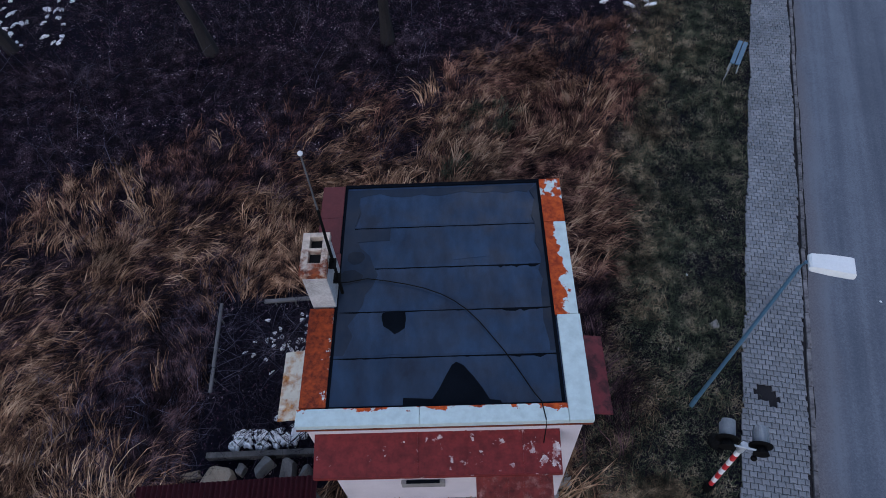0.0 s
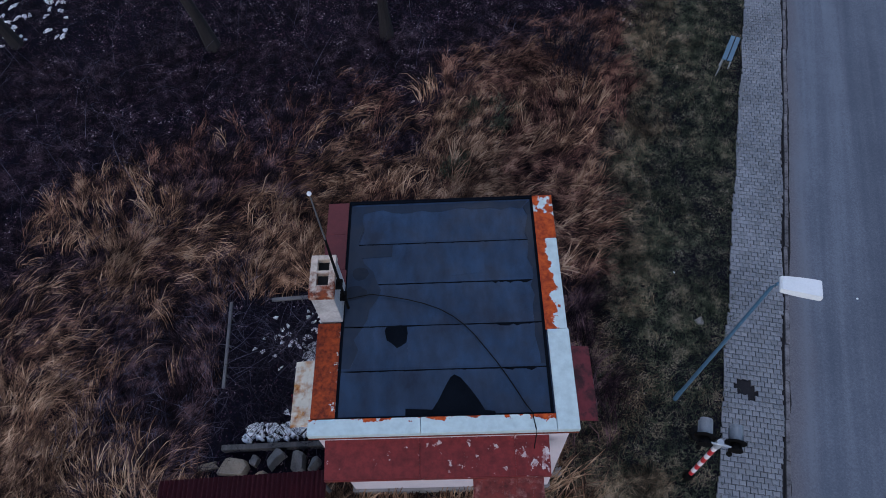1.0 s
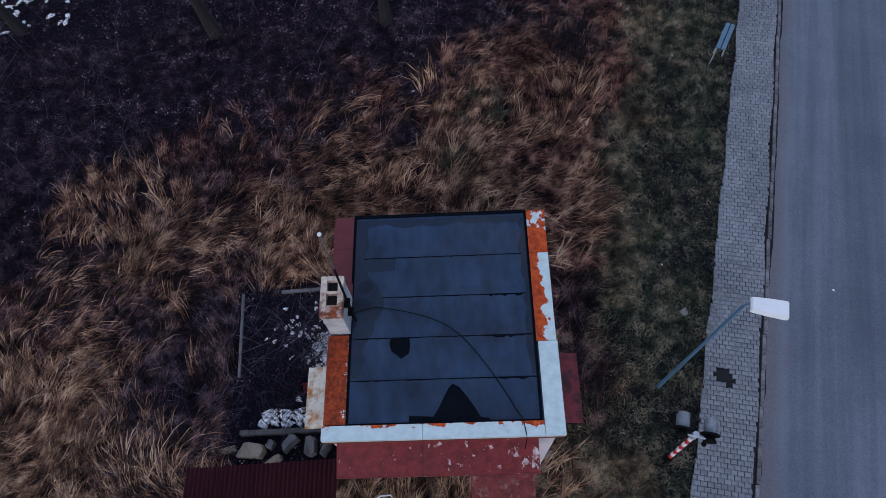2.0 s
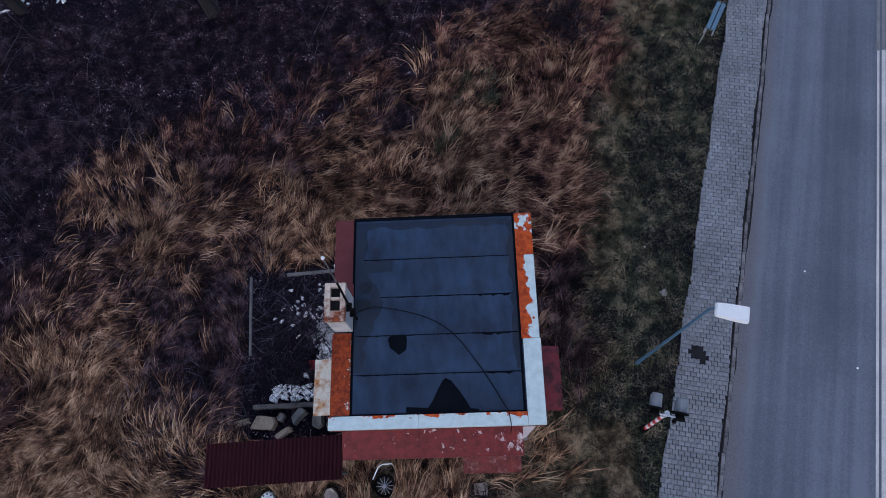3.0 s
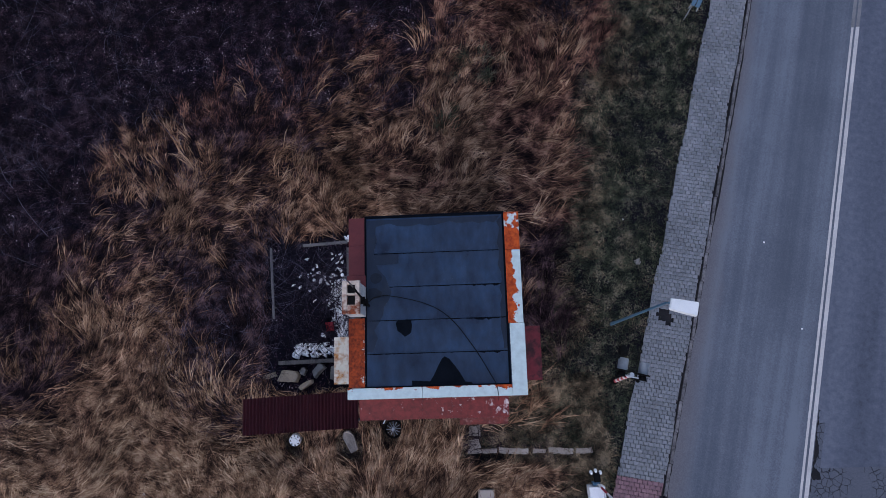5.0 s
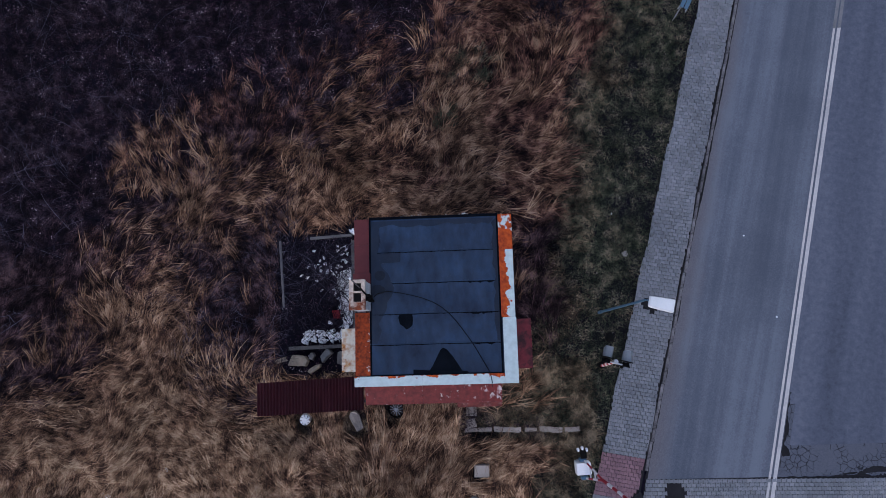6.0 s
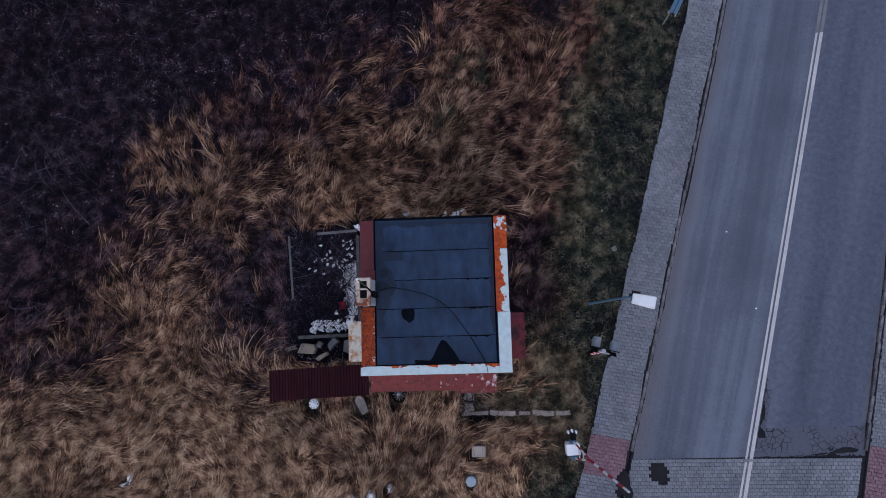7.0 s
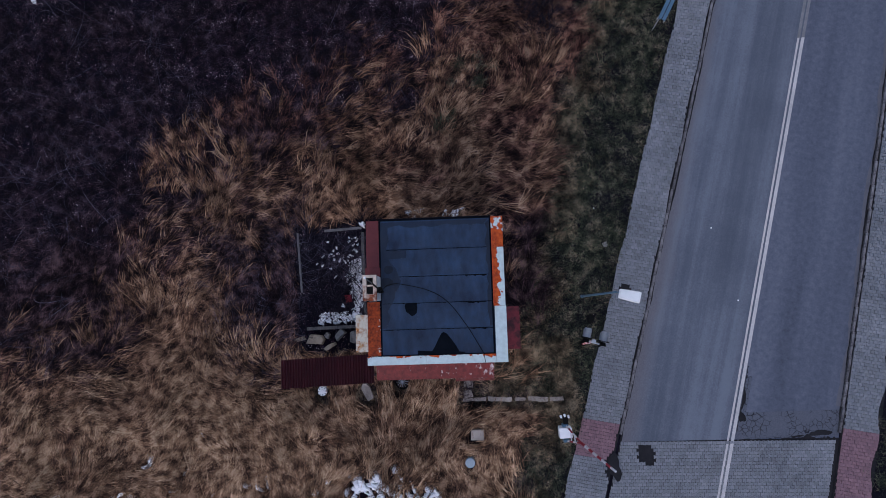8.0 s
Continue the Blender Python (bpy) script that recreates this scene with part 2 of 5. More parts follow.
SETTS_Y = -0.9
r = random.Random(7)
SNOW_SPOTS = [(r.uniform(-4.4, -0.6), -1.0 - 2.4 * r.random() ** 0.7, r.uniform(0.1, 0.38), r.uniform(0.05, 0.15), 0.18) for _ in range(70)]
SNOW_SPOTS += [(-12.1, -0.15, 0.3, 0.12, 0.3), (-12.35, -0.35, 0.16, 0.08, 0.3), (-10.7, -0.7, 0.2, 0.1, 0.3), (-8.3, -1.4, 0.34, 0.09, 0.3), (-7.8, -1.5, 0.22, 0.07, 0.3), (-9.9, 0.75, 0.14, 0.06, 0.3),
               (-13.4, -1.35, 0.18, 0.08, 0.3), (-5.5, -1.9, 0.22, 0.13, 0.3), (-5.0, -1.5, 0.1, 0.14, 0.3)]
SNOW_SPOTS += [(r.uniform(-18, -6), r.uniform(-3.4, -1.3), r.uniform(0.08, 0.3), r.uniform(0.05, 0.4), 0.14) for _ in range(36)]


SNOW_BACK = [(r.gauss(-0.65, 0.16), r.gauss(8.95, 0.12), r.uniform(0.07, 0.15), r.uniform(0.04, 0.09), 0.16) for _ in range(9)] + [(r.gauss(0.95, 0.22), r.gauss(8.8, 0.08), r.uniform(0.07, 0.16), r.uniform(0.04, 0.08), 0.16) for _ in range(11)] + [(-2.84, 8.62, 0.1, 0.15, 0.2)]


# ---- ground ----
def ground_mat():
    m, n, l, b = nodes_of("ground_soil", 0.95, 0.0, 0.05)
    f1, f2 = noise_tex(n, l, 0.5, 6, 0.65), noise_tex(n, l, 14, 4, 0.7, seed=1)
    f = calc(n, l, "ADD", calc(n, l, "MULTIPLY", f1, 0.5), calc(n, l, "MULTIPLY", f2, 0.5))
    # blacker than wet soil: the shade between tufts is put into the colour
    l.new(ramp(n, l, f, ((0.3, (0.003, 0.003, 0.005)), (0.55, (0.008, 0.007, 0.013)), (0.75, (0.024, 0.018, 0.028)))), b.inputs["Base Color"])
    bump(n, l, b, f2, 0.6, 0.03)
    return m


bm = bmesh.new()
bmesh.ops.create_grid(bm, x_segments=8, y_segments=8, size=1500)
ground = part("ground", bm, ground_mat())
tagged(ground, "soil and thatch under winter meadow, gap shade in its dark colour", "ground", kind="structure")


def asphalt_mat():
    m, n, l, b = nodes_of("asphalt", 0.88)
    tc, sp = n.new("ShaderNodeTexCoord"), n.new("ShaderNodeSeparateXYZ")
    l.new(tc.outputs["Object"], sp.inputs[0])
    along = noise_tex(n, l, 1.3, 4, 0.6, stretch=(1, 0.03, 1))
    stain = noise_tex(n, l, 0.35, 5, 0.6, seed=4)
    grain = noise_tex(n, l, 24, 5, 0.78, seed=2)
    f = calc(n, l, "ADD", calc(n, l, "ADD", calc(n, l, "MULTIPLY", along, 0.42), calc(n, l, "MULTIPLY", stain, 0.22)), calc(n, l, "MULTIPLY", grain, 0.36))
    c = ramp(n, l, f, ((0.42, (0.070, 0.082, 0.104)), (0.50, (0.098, 0.112, 0.138)), (0.58, (0.140, 0.158, 0.188))))
    ragged = calc(n, l, "ADD", sp.outputs[0], calc(n, l, "MULTIPLY", calc(n, l, "SUBTRACT", noise_tex(n, l, 1.1, 5, 0.65, stretch=(1, 0.35, 1), seed=8), 0.5), 0.9))
    band = n.new("ShaderNodeMapRange")
    band.interpolation_type = "SMOOTHSTEP"
    band.inputs[1].default_value, band.inputs[2].default_value, band.inputs[3].default_value, band.inputs[4].default_value = -2.25, -1.5, 0.85, 0.0
    l.new(ragged, band.inputs[0])
    dusty = ramp(n, l, noise_tex(n, l, 30, 4, 0.7, seed=3), ((0.35, (0.092, 0.090, 0.100)), (0.65, (0.155, 0.148, 0.158))))
    l.new(mixed(n, l, band.outputs[0], c, dusty), b.inputs["Base Color"])
    bump(n, l, b, grain, 0.35, 0.006)
    return m


def asphalt_old_mat():
    m, n, l, b = nodes_of("old_asphalt", 0.9)
    along = noise_tex(n, l, 0.8, 4, 0.6, stretch=(1, 0.08, 1), seed=6)
    stain = noise_tex(n, l, 5, 5, 0.7, seed=4)
    grain = noise_tex(n, l, 26, 5, 0.78, seed=2)
    f = calc(n, l, "ADD", calc(n, l, "ADD", calc(n, l, "MULTIPLY", along, 0.4), calc(n, l, "MULTIPLY", stain, 0.35)), calc(n, l, "MULTIPLY", grain, 0.25))
    l.new(ramp(n, l, f, ((0.35, (0.052, 0.060, 0.080)), (0.5, (0.088, 0.100, 0.130)), (0.66, (0.135, 0.148, 0.180)))), b.inputs["Base Color"])
    bump(n, l, b, grain, 0.5, 0.008)
    return m


asphalt, asphalt_old = asphalt_mat(), asphalt_old_mat()
FAR_N, FAR_S = 300.0, -200.0
ROAD_PITCH = math.degrees(math.atan(0.32))


def strip(name, xa, xb, y0, y1, z, mat, thick=0.06, skew=0.0, label="", category="road"):
    """A flat strip of road between two edge lines; turned so that its own y runs along the road."""
    inv = pose(11, 5, 0, 0, 0, -ROAD_PITCH).inverted()
    ys = sorted({y0, y1, *(y for y in (-9.0, 24.0) if y0 < y < y1)})
    outline = [(xa(y), y) for y in ys] + [(xb(y), y + skew) for y in reversed(ys)]
    bm = slab(outline, z - thick, z)
    bm.transform(inv)
    ob = part(name, bm, mat)
    ob.matrix_world = pose(11, 5, 0, 0, 0, -ROAD_PITCH)
    return tagged(ob, label, category, kind="structure")


strip("road_near_lane", kerb_x, centre_x, SETTS_Y, FAR_N, 0.02, asphalt, skew=-0.25, label="smooth grey asphalt lane with polished wheel tracks")
strip("road_far_lane", centre_x, right_x, SETTS_Y - 0.25, FAR_N, 0.016, asphalt_old, skew=-0.25, label="older rough asphalt lane with cracked end")
strip("road_bed", kerb_x, right_x, FAR_S, SETTS_Y, 0.012, joint_soil, skew=-0.5, thick=0.03, label="dark sand bed under the block paving")
strip("pavement_bed", lambda y: walk_x(y) + 0.1, lambda y: kerb_x(y) - 0.12, FAR_S, FAR_N, 0.06, joint_soil, thick=0.08, label="dark sand bed of the pavement", category="pavement")
strip("far_pavement_bed", lambda y: right_x(y) + 0.12, lambda y: right_x(y) + 1.6, FAR_S, FAR_N, 0.06, joint_soil, thick=0.08, label="dark sand bed of the far pavement", category="pavement")
for off, half in ((-0.1, 0.04), (0.08, 0.065)):
    strip("centre_line", lambda y, o=off, h=half: centre_x(y) + o - h, lambda y, o=off, h=half: centre_x(y) + o + h, SETTS_Y - 0.4, 14.6, 0.026, line_paint, thick=0.004, label="white painted double centre line", category="road marking")
    strip("centre_line", lambda y, o=off, h=half: centre_x(y) + o - h, lambda y, o=off, h=half: centre_x(y) + o + h, FAR_S, SETTS_Y - 0.4, 0.044, line_paint, thick=0.004, label="white painted double centre line", category="road marking")
    strip("worn_line", lambda y, o=off: centre_x(y) + o - 0.06, lambda y, o=off: centre_x(y) + o + 0.06, 14.6, FAR_N, 0.026, line_worn, thick=0.004, label="worn grey double centre line", category="road marking")



def gutter_crack(xf, sign, y0, y1, seed, label):
    """The open broken joint along a kerb, of uneven width."""
    r = random.Random(seed)
    left, right, y, wide, bite = [], [], y0, 0.035, 0.02
    while y < y1:
        wide = min(max(wide + r.uniform(-0.025, 0.025), 0.012), 0.075)
        bite = min(max(bite + r.uniform(-0.03, 0.03), 0.0), 0.05)
        left.append((xf(y) - sign * bite, y))
        right.append((xf(y) + sign * wide, y))
        y += r.uniform(0.05, 0.22)
    ob = part("gutter_joint", slab(left + right[::-1], 0.016, 0.027), joint_soil)
    return tagged(ob, label, "joint", kind="structure")


gutter_crack(kerb_x, 1, SETTS_Y, 30, 71, "dark broken joint along the kerb")
gutter_crack(right_x, -1, SETTS_Y, 30, 72, "dark broken joint along the far kerb")


def dust_strip(xf, sign, wide, y0, y1, seed):
    """Grit washed against a kerb, with a ragged edge towards the lane."""
    r = random.Random(seed)
    inner, y, k = [], y0, wide
    while y < y1:
        k = min(max(k + r.uniform(-0.07, 0.07), wide * 0.4), wide * 1.5)
        inner.append((xf(y) + sign * k, y))
        y += r.uniform(0.1, 0.35)
    outline = [(xf(y0) + sign * 0.03, y0), *inner, (xf(y1) + sign * 0.03, y1)]
    ob = part("gutter_grit", slab(outline, 0.018, 0.0235), grit_mat)
    return tagged(ob, "brownish grit along the kerb", "grit", kind="structure")


grit_mat = surface("road_grit", (0.082, 0.086, 0.100), (0.128, 0.130, 0.146), 2.0, 60, 0.95)
dust_strip(right_x, -1, 0.14, -0.2, 24, 62)


def cracked_mat():
    m, n, l, b = nodes_of("cracked_asphalt", 0.9)
    tc = n.new("ShaderNodeTexCoord")
    wob = n.new("ShaderNodeTexNoise")
    wob.inputs["Scale"].default_value = 3
    l.new(tc.outputs["Object"], wob.inputs["Vector"])
    at = mixed(n, l, 0.12, tc.outputs["Object"], wob.outputs["Color"])
    v = n.new("ShaderNodeTexVoronoi")
    v.feature = "DISTANCE_TO_EDGE"
    v.inputs["Scale"].default_value = 5.5
    l.new(at, v.inputs["Vector"])
    gate = noise_tex(n, l, 1.3, 3, 0.6, seed=9.0)
    crack = calc(n, l, "MULTIPLY", ramp(n, l, v.outputs["Distance"], ((0.008, 1.0), (0.05, 0.0))), ramp(n, l, gate, ((0.44, 0.0), (0.52, 1.0))))
    grain = noise_tex(n, l, 70, 2, 0.6, seed=2)
    base = ramp(n, l, grain, ((0.3, (0.056, 0.062, 0.078)), (0.7, (0.115, 0.124, 0.148))))
    l.new(mixed(n, l, crack, base, (0.012, 0.013, 0.018)), b.inputs["Base Color"])
    bump(n, l, b, calc(n, l, "SUBTRACT", 1.0, crack), 0.8, 0.02)
    return m


cracked = cracked_mat()
strip("road_cracked_end", lambda y: centre_x(y) + 0.16, lambda y: right_x(y) - 0.05, SETTS_Y - 0.24, SETTS_Y + 0.75, 0.021, cracked, skew=-0.2, thick=0.004, label="cracked broken end of the asphalt lane")
strip("road_cracked_edge", lambda y: centre_x(y) + 0.16, lambda y: centre_x(y) + 0.42, SETTS_Y + 0.75, 1.2, 0.021, cracked, thick=0.004, label="cracked asphalt along the centre line")
r = random.Random(51)
for cx, cy, rx, ry in ((14.3, -1.16, 0.38, 0.12), (11.42, -0.35, 0.12, 0.2), (13.4, -1.22, 0.3, 0.03)):
    hole = part("pothole", slab(blob_outline(cx, cy, rx, ry, r, rough=0.3), 0.018, 0.0245), joint_soil)
    tagged(hole, "dark broken hole in the asphalt edge", "pothole", kind="structure")



def ragged_edge(points, wide, z, seed, label):
    """Crumbled dark asphalt along a line from point to point, of uneven width."""
    r = random.Random(seed)
    (ax, ay), (bx, by) = points
    d = Vector((bx - ax, by - ay))
    side, n = Vector((-d.y, d.x)).normalized(), int(d.length / 0.06)
    near, far, k = [], [], wide * 0.5
    for i in range(n + 1):
        k = min(max(k + r.uniform(-0.5, 0.5) * wide, 0.006), wide * 1.4)
        p = Vector((ax, ay)) + d * (i / n)
        near.append(tuple(p - side * r.uniform(0.0, 0.02)))
        far.append(tuple(p + side * k))
    ob = part("crumbled_edge", slab(near + far[::-1], z - 0.008, z), joint_soil)
    return tagged(ob, label, "road damage", kind="structure")


SETT_LINE = lambda x: (x, SETTS_Y - 0.01 - 0.062 * (x - 6.7))
ragged_edge((SETT_LINE(11.3), SETT_LINE(13.6)), 0.05, 0.0262, 81, "dark crumbled joint at the end of the asphalt")
ragged_edge((SETT_LINE(13.5), SETT_LINE(14.85)), 0.16, 0.0266, 82, "dark crumbled corner of the asphalt lane")
ragged_edge(((centre_x(1.6) + 0.19, 1.6), (centre_x(-0.85) + 0.19, -0.85)), 0.09, 0.0264, 83, "dark crumbled seam beside the centre line")
soil_spot = part("soil_patch", slab(blob_outline(6.28, -1.8, 0.27, 0.46, random.Random(5), rough=0.3), 0.0, 0.112), joint_soil)
tagged(soil_spot, "black wet soil patch on the pavement corner", "soil", kind="structure")

# ---- the hut ----
HUT = pose(0.2, 5.5, 0, 0, 0, -3.3)
hut = thing("hut", HUT, "small pink plastered trackside hut with flat felt roof", "building")
W, VF, VB, TOP = 2.2, -2.3, 2.38, 5.0
wall_parts = (("wall", box(-W, W, VF, VF + 0.25, 0, TOP)), ("wall", box(-W, W, VB - 0.25, VB, 0, TOP)),
              ("wall", box(-W, -W + 0.25, VF + 0.25, VB - 0.25, 0, TOP)), ("wall", box(W - 0.25, W, VF + 0.25, VB - 0.25, 0, TOP)))
for name, bm in wall_parts:
    part(name, bm, plaster, hut, "pale pink plaster")
part("roof_deck", box(-1.95, 1.95, -2.2, 2.34, 4.9, 5.07), tar, hut, "black bitumen base")
seams = (2.36, 1.43, 0.53, -0.35, -1.21, -2.18)
for i in range(5):
    a, b = seams[i + 1], seams[i]
    part("felt_sheet", box(-1.93, 1.93, a - 0.06, b, 5.066 + 0.004 * i, 5.082 + 0.005 * i, 0.003), felt, hut, "blue-black roofing felt")
for (u0, u1, v0, v1, mat, lab) in ((-2.25, -1.83, -2.1, -0.33, cap_rust, "rusted orange sheet capping"), (-2.3, -1.8, 0.5, 0.8, cap_maroon, "dark maroon sheet capping"),
                                   (-2.25, -1.83, 0.8, 1.6, cap_maroon, "dark maroon sheet capping"), (-2.25, -1.83, 1.6, 2.36, cap_maroon, "dark maroon sheet capping"),
                                   (1.9, 2.29, 1.36, 2.38, cap_end, "rusted sheet capping with a white remnant"), (1.9, 2.29, -0.57, 1.355, cap_half, "white sheet capping half rusted"),
                                   (1.93, 2.31, -2.4, -0.575, cap_white, "white painted sheet capping"), (-2.28, -0.36, -2.4, -2.12, cap_front, "white sheet capping with rust spots"),
                                   (-0.355, 1.925, -2.4, -2.12, cap_front, "white sheet capping with rust spots")):
    part("capping", box(u0, u1, v0, v1, 5.0, 5.15, 0.012), mat, hut, lab)
part("drip_edge", box(-2.28, 2.3, -2.414, -2.4, 4.965, 5.012, 0.003), surface("rusty_drip", (0.05, 0.012, 0.008), (0.20, 0.05, 0.02), 5, 40, 0.9), hut, "rusty drip edge")
part("back_flashing", box(-1.83, 1.9, 2.345, 2.42, 4.95, 5.11), tar, hut, "black tarred back edge")


def canopy(u0, u1, v0, v1, z0, z1, axis):
    """A thin sloping sheet roof with a folded edge and standing seams."""
    bm = box(u0, u1, v0, v1, 0, 0.03, 0.004)
    n = 4
    for i in range(1, n):
        if axis == 1:
            u = u0 + (u1 - u0) * (0.16, 0.42, 0.62, 0.85)[i]
            add_box(bm, u - 0.012, u + 0.012, v0, v1, 0.03, 0.048)
    if axis == 1:
        add_box(bm, u0, u1, v0 - 0.012, v0, -0.06, 0.034)
    for v in bm.verts:
        k = (v.co.y - v0) / (v1 - v0) if axis == 1 else (v.co.x - u0) / (u1 - u0)
        v.co.z += z0 + (z1 - z0) * k
    return bm


part("front_canopy", canopy(-2.1, 1.85, -2.95, -2.3, 4.3, 4.48, 1), canopy_red, hut, "red sheet canopy with flaking paint")
part("door_canopy", canopy(0.5, 1.9, -3.24, -2.3, 2.35, 2.62, 1), door_red, hut, "faded red sheet canopy over the door")
part("side_canopy", canopy(2.2, 2.78, -2.03, -0.6, 4.42, 4.3, 0), canopy_dull, hut, "dull red sheet canopy")
part("side_canopy", canopy(-2.8, -2.2, -2.0, -0.74, 4.3, 4.42, 0), sill_rusty, hut, "cream sheet canopy streaked with rust")
def chimney_mesh():
    bm = bmesh.new()
    add_box(bm, -2.20, -1.80, -0.29, 0.49, 4.95, 6.06, 0.012)
    return bm


chimney = part("chimney", chimney_mesh(), chimney_plaster, hut, "whitewashed brick chimney stained with soot")
bm = bmesh.new()
for (u0, u1, v0, v1) in ((-2.22, -2.1, -0.31, 0.51), (-1.89, -1.78, -0.31, 0.51), (-2.1, -1.89, 0.42, 0.51), (-2.1, -1.89, 0.15, 0.20), (-2.1, -1.89, -0.31, -0.09)):
    add_box(bm, u0, u1, v0, v1, 6.063, 6.2, 0.008)
part("chimney_rim", bm, chimney_top, chimney, "soot-stained whitewashed rim")
for v0, v1 in ((0.2, 0.42), (-0.09, 0.15)):
    part("flue", box(-2.1, -1.89, v0, v1, 6.062, 6.075, 0), soot, chimney, "sooty open flue")
mast = part("mast", tube([(-1.72, 0.0, 5.1), (-1.74, 0.1, 6.4), (-1.76, 0.2, 7.2)], [0.03, 0.026, 0.022], 8), black, hut, "black antenna mast strapped to the chimney")
part("mast_tip", tube([(-1.76, 0.2, 7.2), (-1.79, 0.31, 8.3)], [0.016, 0.013], 8), surface("dull_tube", 0.06, 0.12, 3, 30, 0.6), mast, "thin grey upper tube")
bm = bmesh.new()
bmesh.ops.create_uvsphere(bm, u_segments=12, v_segments=8, radius=0.038, matrix=pose(-1.79, 0.31, 8.31))
part("mast_knob", bm, white_paint, mast, "white plastic end knob")
for z in (5.5, 5.95):
    part("strap", box(-1.81, -1.68, -0.06, 0.13, z, z + 0.05, 0.01), black, mast)
part("cable", tube([(-1.72, 0.05, 5.35), (-1.6, 0.2, 5.13), (-1.3, 0.26, 5.12), (-0.95, 0.2, 5.12), (-0.6, 0.12, 5.12), (-0.3, 0.03, 5.12), (0.0, -0.1, 5.12), (0.22, -0.24, 5.12), (0.42, -0.41, 5.12), (0.63, -0.65, 5.12), (0.82, -0.92, 5.12), (1.0, -1.18, 5.12), (1.16, -1.44, 5.12), (1.3, -1.69, 5.12), (1.43, -1.93, 5.125), (1.53, -2.1, 5.18), (1.57, -2.38, 5.18), (1.58, -2.44, 5.05), (1.58, -2.5, 4.55), (1.58, -2.52, 4.47)], 0.009, 6), black, hut, "black cable lying in a curve")

# tar patches and repairs on the felt
rng = random.Random(4)
part("tar_patch", slab([(-0.62, -1.96), (-0.16, -1.99), (-0.06, -1.84), (0.06, -1.6), (0.16, -1.42), (0.23, -1.37), (0.34, -1.43), (0.5, -1.63), (0.64, -1.84), (0.74, -2.02), (0.9, -2.04), (0.95, -2.12), (-0.62, -2.12)], 5.09, 5.113), tar, hut, "black tarred patch")
part("tar_patch", slab([(-1.02, -0.5), (-1.0, -0.43), (-0.9, -0.4), (-0.72, -0.39), (-0.62, -0.42), (-0.6, -0.55), (-0.62, -0.73), (-0.71, -0.8), (-0.79, -0.84), (-0.88, -0.75), (-0.98, -0.68)], 5.08, 5.104), tar, hut, "black tarred patch")
rb = random.Random(9)
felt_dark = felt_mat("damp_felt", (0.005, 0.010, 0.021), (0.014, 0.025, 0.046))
stain = felt_mat("tarry_felt", (0.003, 0.006, 0.012), (0.009, 0.015, 0.027))
part("tar_patch", slab(blob_outline(-1.53, 0.72, 0.15, 0.15, rng, rough=0.08), 5.08, 5.1), stain, hut, "faded tarred patch")
part("tar_patch", slab(blob_outline(-1.62, 0.3, 0.22, 0.16, rng), 5.08, 5.1005), stain, hut, "faded tarred patch")
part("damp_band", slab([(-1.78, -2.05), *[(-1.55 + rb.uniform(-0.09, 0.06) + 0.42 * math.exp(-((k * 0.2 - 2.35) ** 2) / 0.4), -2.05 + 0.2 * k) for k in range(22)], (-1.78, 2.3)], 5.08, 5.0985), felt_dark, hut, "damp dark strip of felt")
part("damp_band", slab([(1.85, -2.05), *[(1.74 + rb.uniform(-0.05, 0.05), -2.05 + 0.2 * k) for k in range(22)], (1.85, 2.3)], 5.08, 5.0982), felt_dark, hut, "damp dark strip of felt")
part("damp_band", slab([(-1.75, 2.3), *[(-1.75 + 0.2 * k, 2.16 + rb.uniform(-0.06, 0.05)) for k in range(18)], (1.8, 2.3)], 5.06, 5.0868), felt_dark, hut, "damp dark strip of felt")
part("felt_repair", slab([(-1.68, 1.06), (-0.93, 1.09), (-0.92, 1.36), (-1.66, 1.35)], 5.08, 5.094), felt_dark, hut, "darker repair sheet of felt")
part("felt_repair", slab([(0.22, 0.62), (0.86, 0.68), (0.86, 1.35), (0.24, 1.32)], 5.08, 5.0925), felt, hut, "repair sheet of felt")
part("felt_repair", slab([(-0.86, -1.2), (-0.6, -1.2), (-0.6, -0.6), (-0.86, -0.6)], 5.09, 5.1025), felt, hut, "repair sheet of felt")
for i, v in enumerate(seams[1:5]):
    # tar squeezed out along each seam, ragged towards the front
    edge, u = [], -1.55
    while u < 1.86:
        k = rng.random()
        wide = 0.002 + 0.014 * k * k + (0.05 * rng.random() if abs(u - 1.35) < 0.3 and i > 0 else 0)
        edge.append((u, v - 0.06 - wide))
        u += rng.uniform(0.03, 0.11)
    out = [(-1.9, v - 0.045), *[(p[0], p[1]) for p in edge], (1.86, v - 0.045)]
    part("seam_tar", slab(out, 5.07 + 0.005 * i, 5.0885 + 0.005 * i), tar, hut, "ragged black tar seam")
part("gutter_tar", box(-1.84, -1.78, -2.12, 2.34, 5.08, 5.112, 0.004), tar, hut, "black tarred upstand")
part("gutter_tar", box(1.85, 1.905, -2.12, 2.34, 5.08, 5.115, 0.004), tar, hut, "black tarred upstand")
part("gutter_tar", box(-1.78, 1.85, -2.12, -2.085, 5.09, 5.118, 0.004), tar, hut, "black tarred upstand")
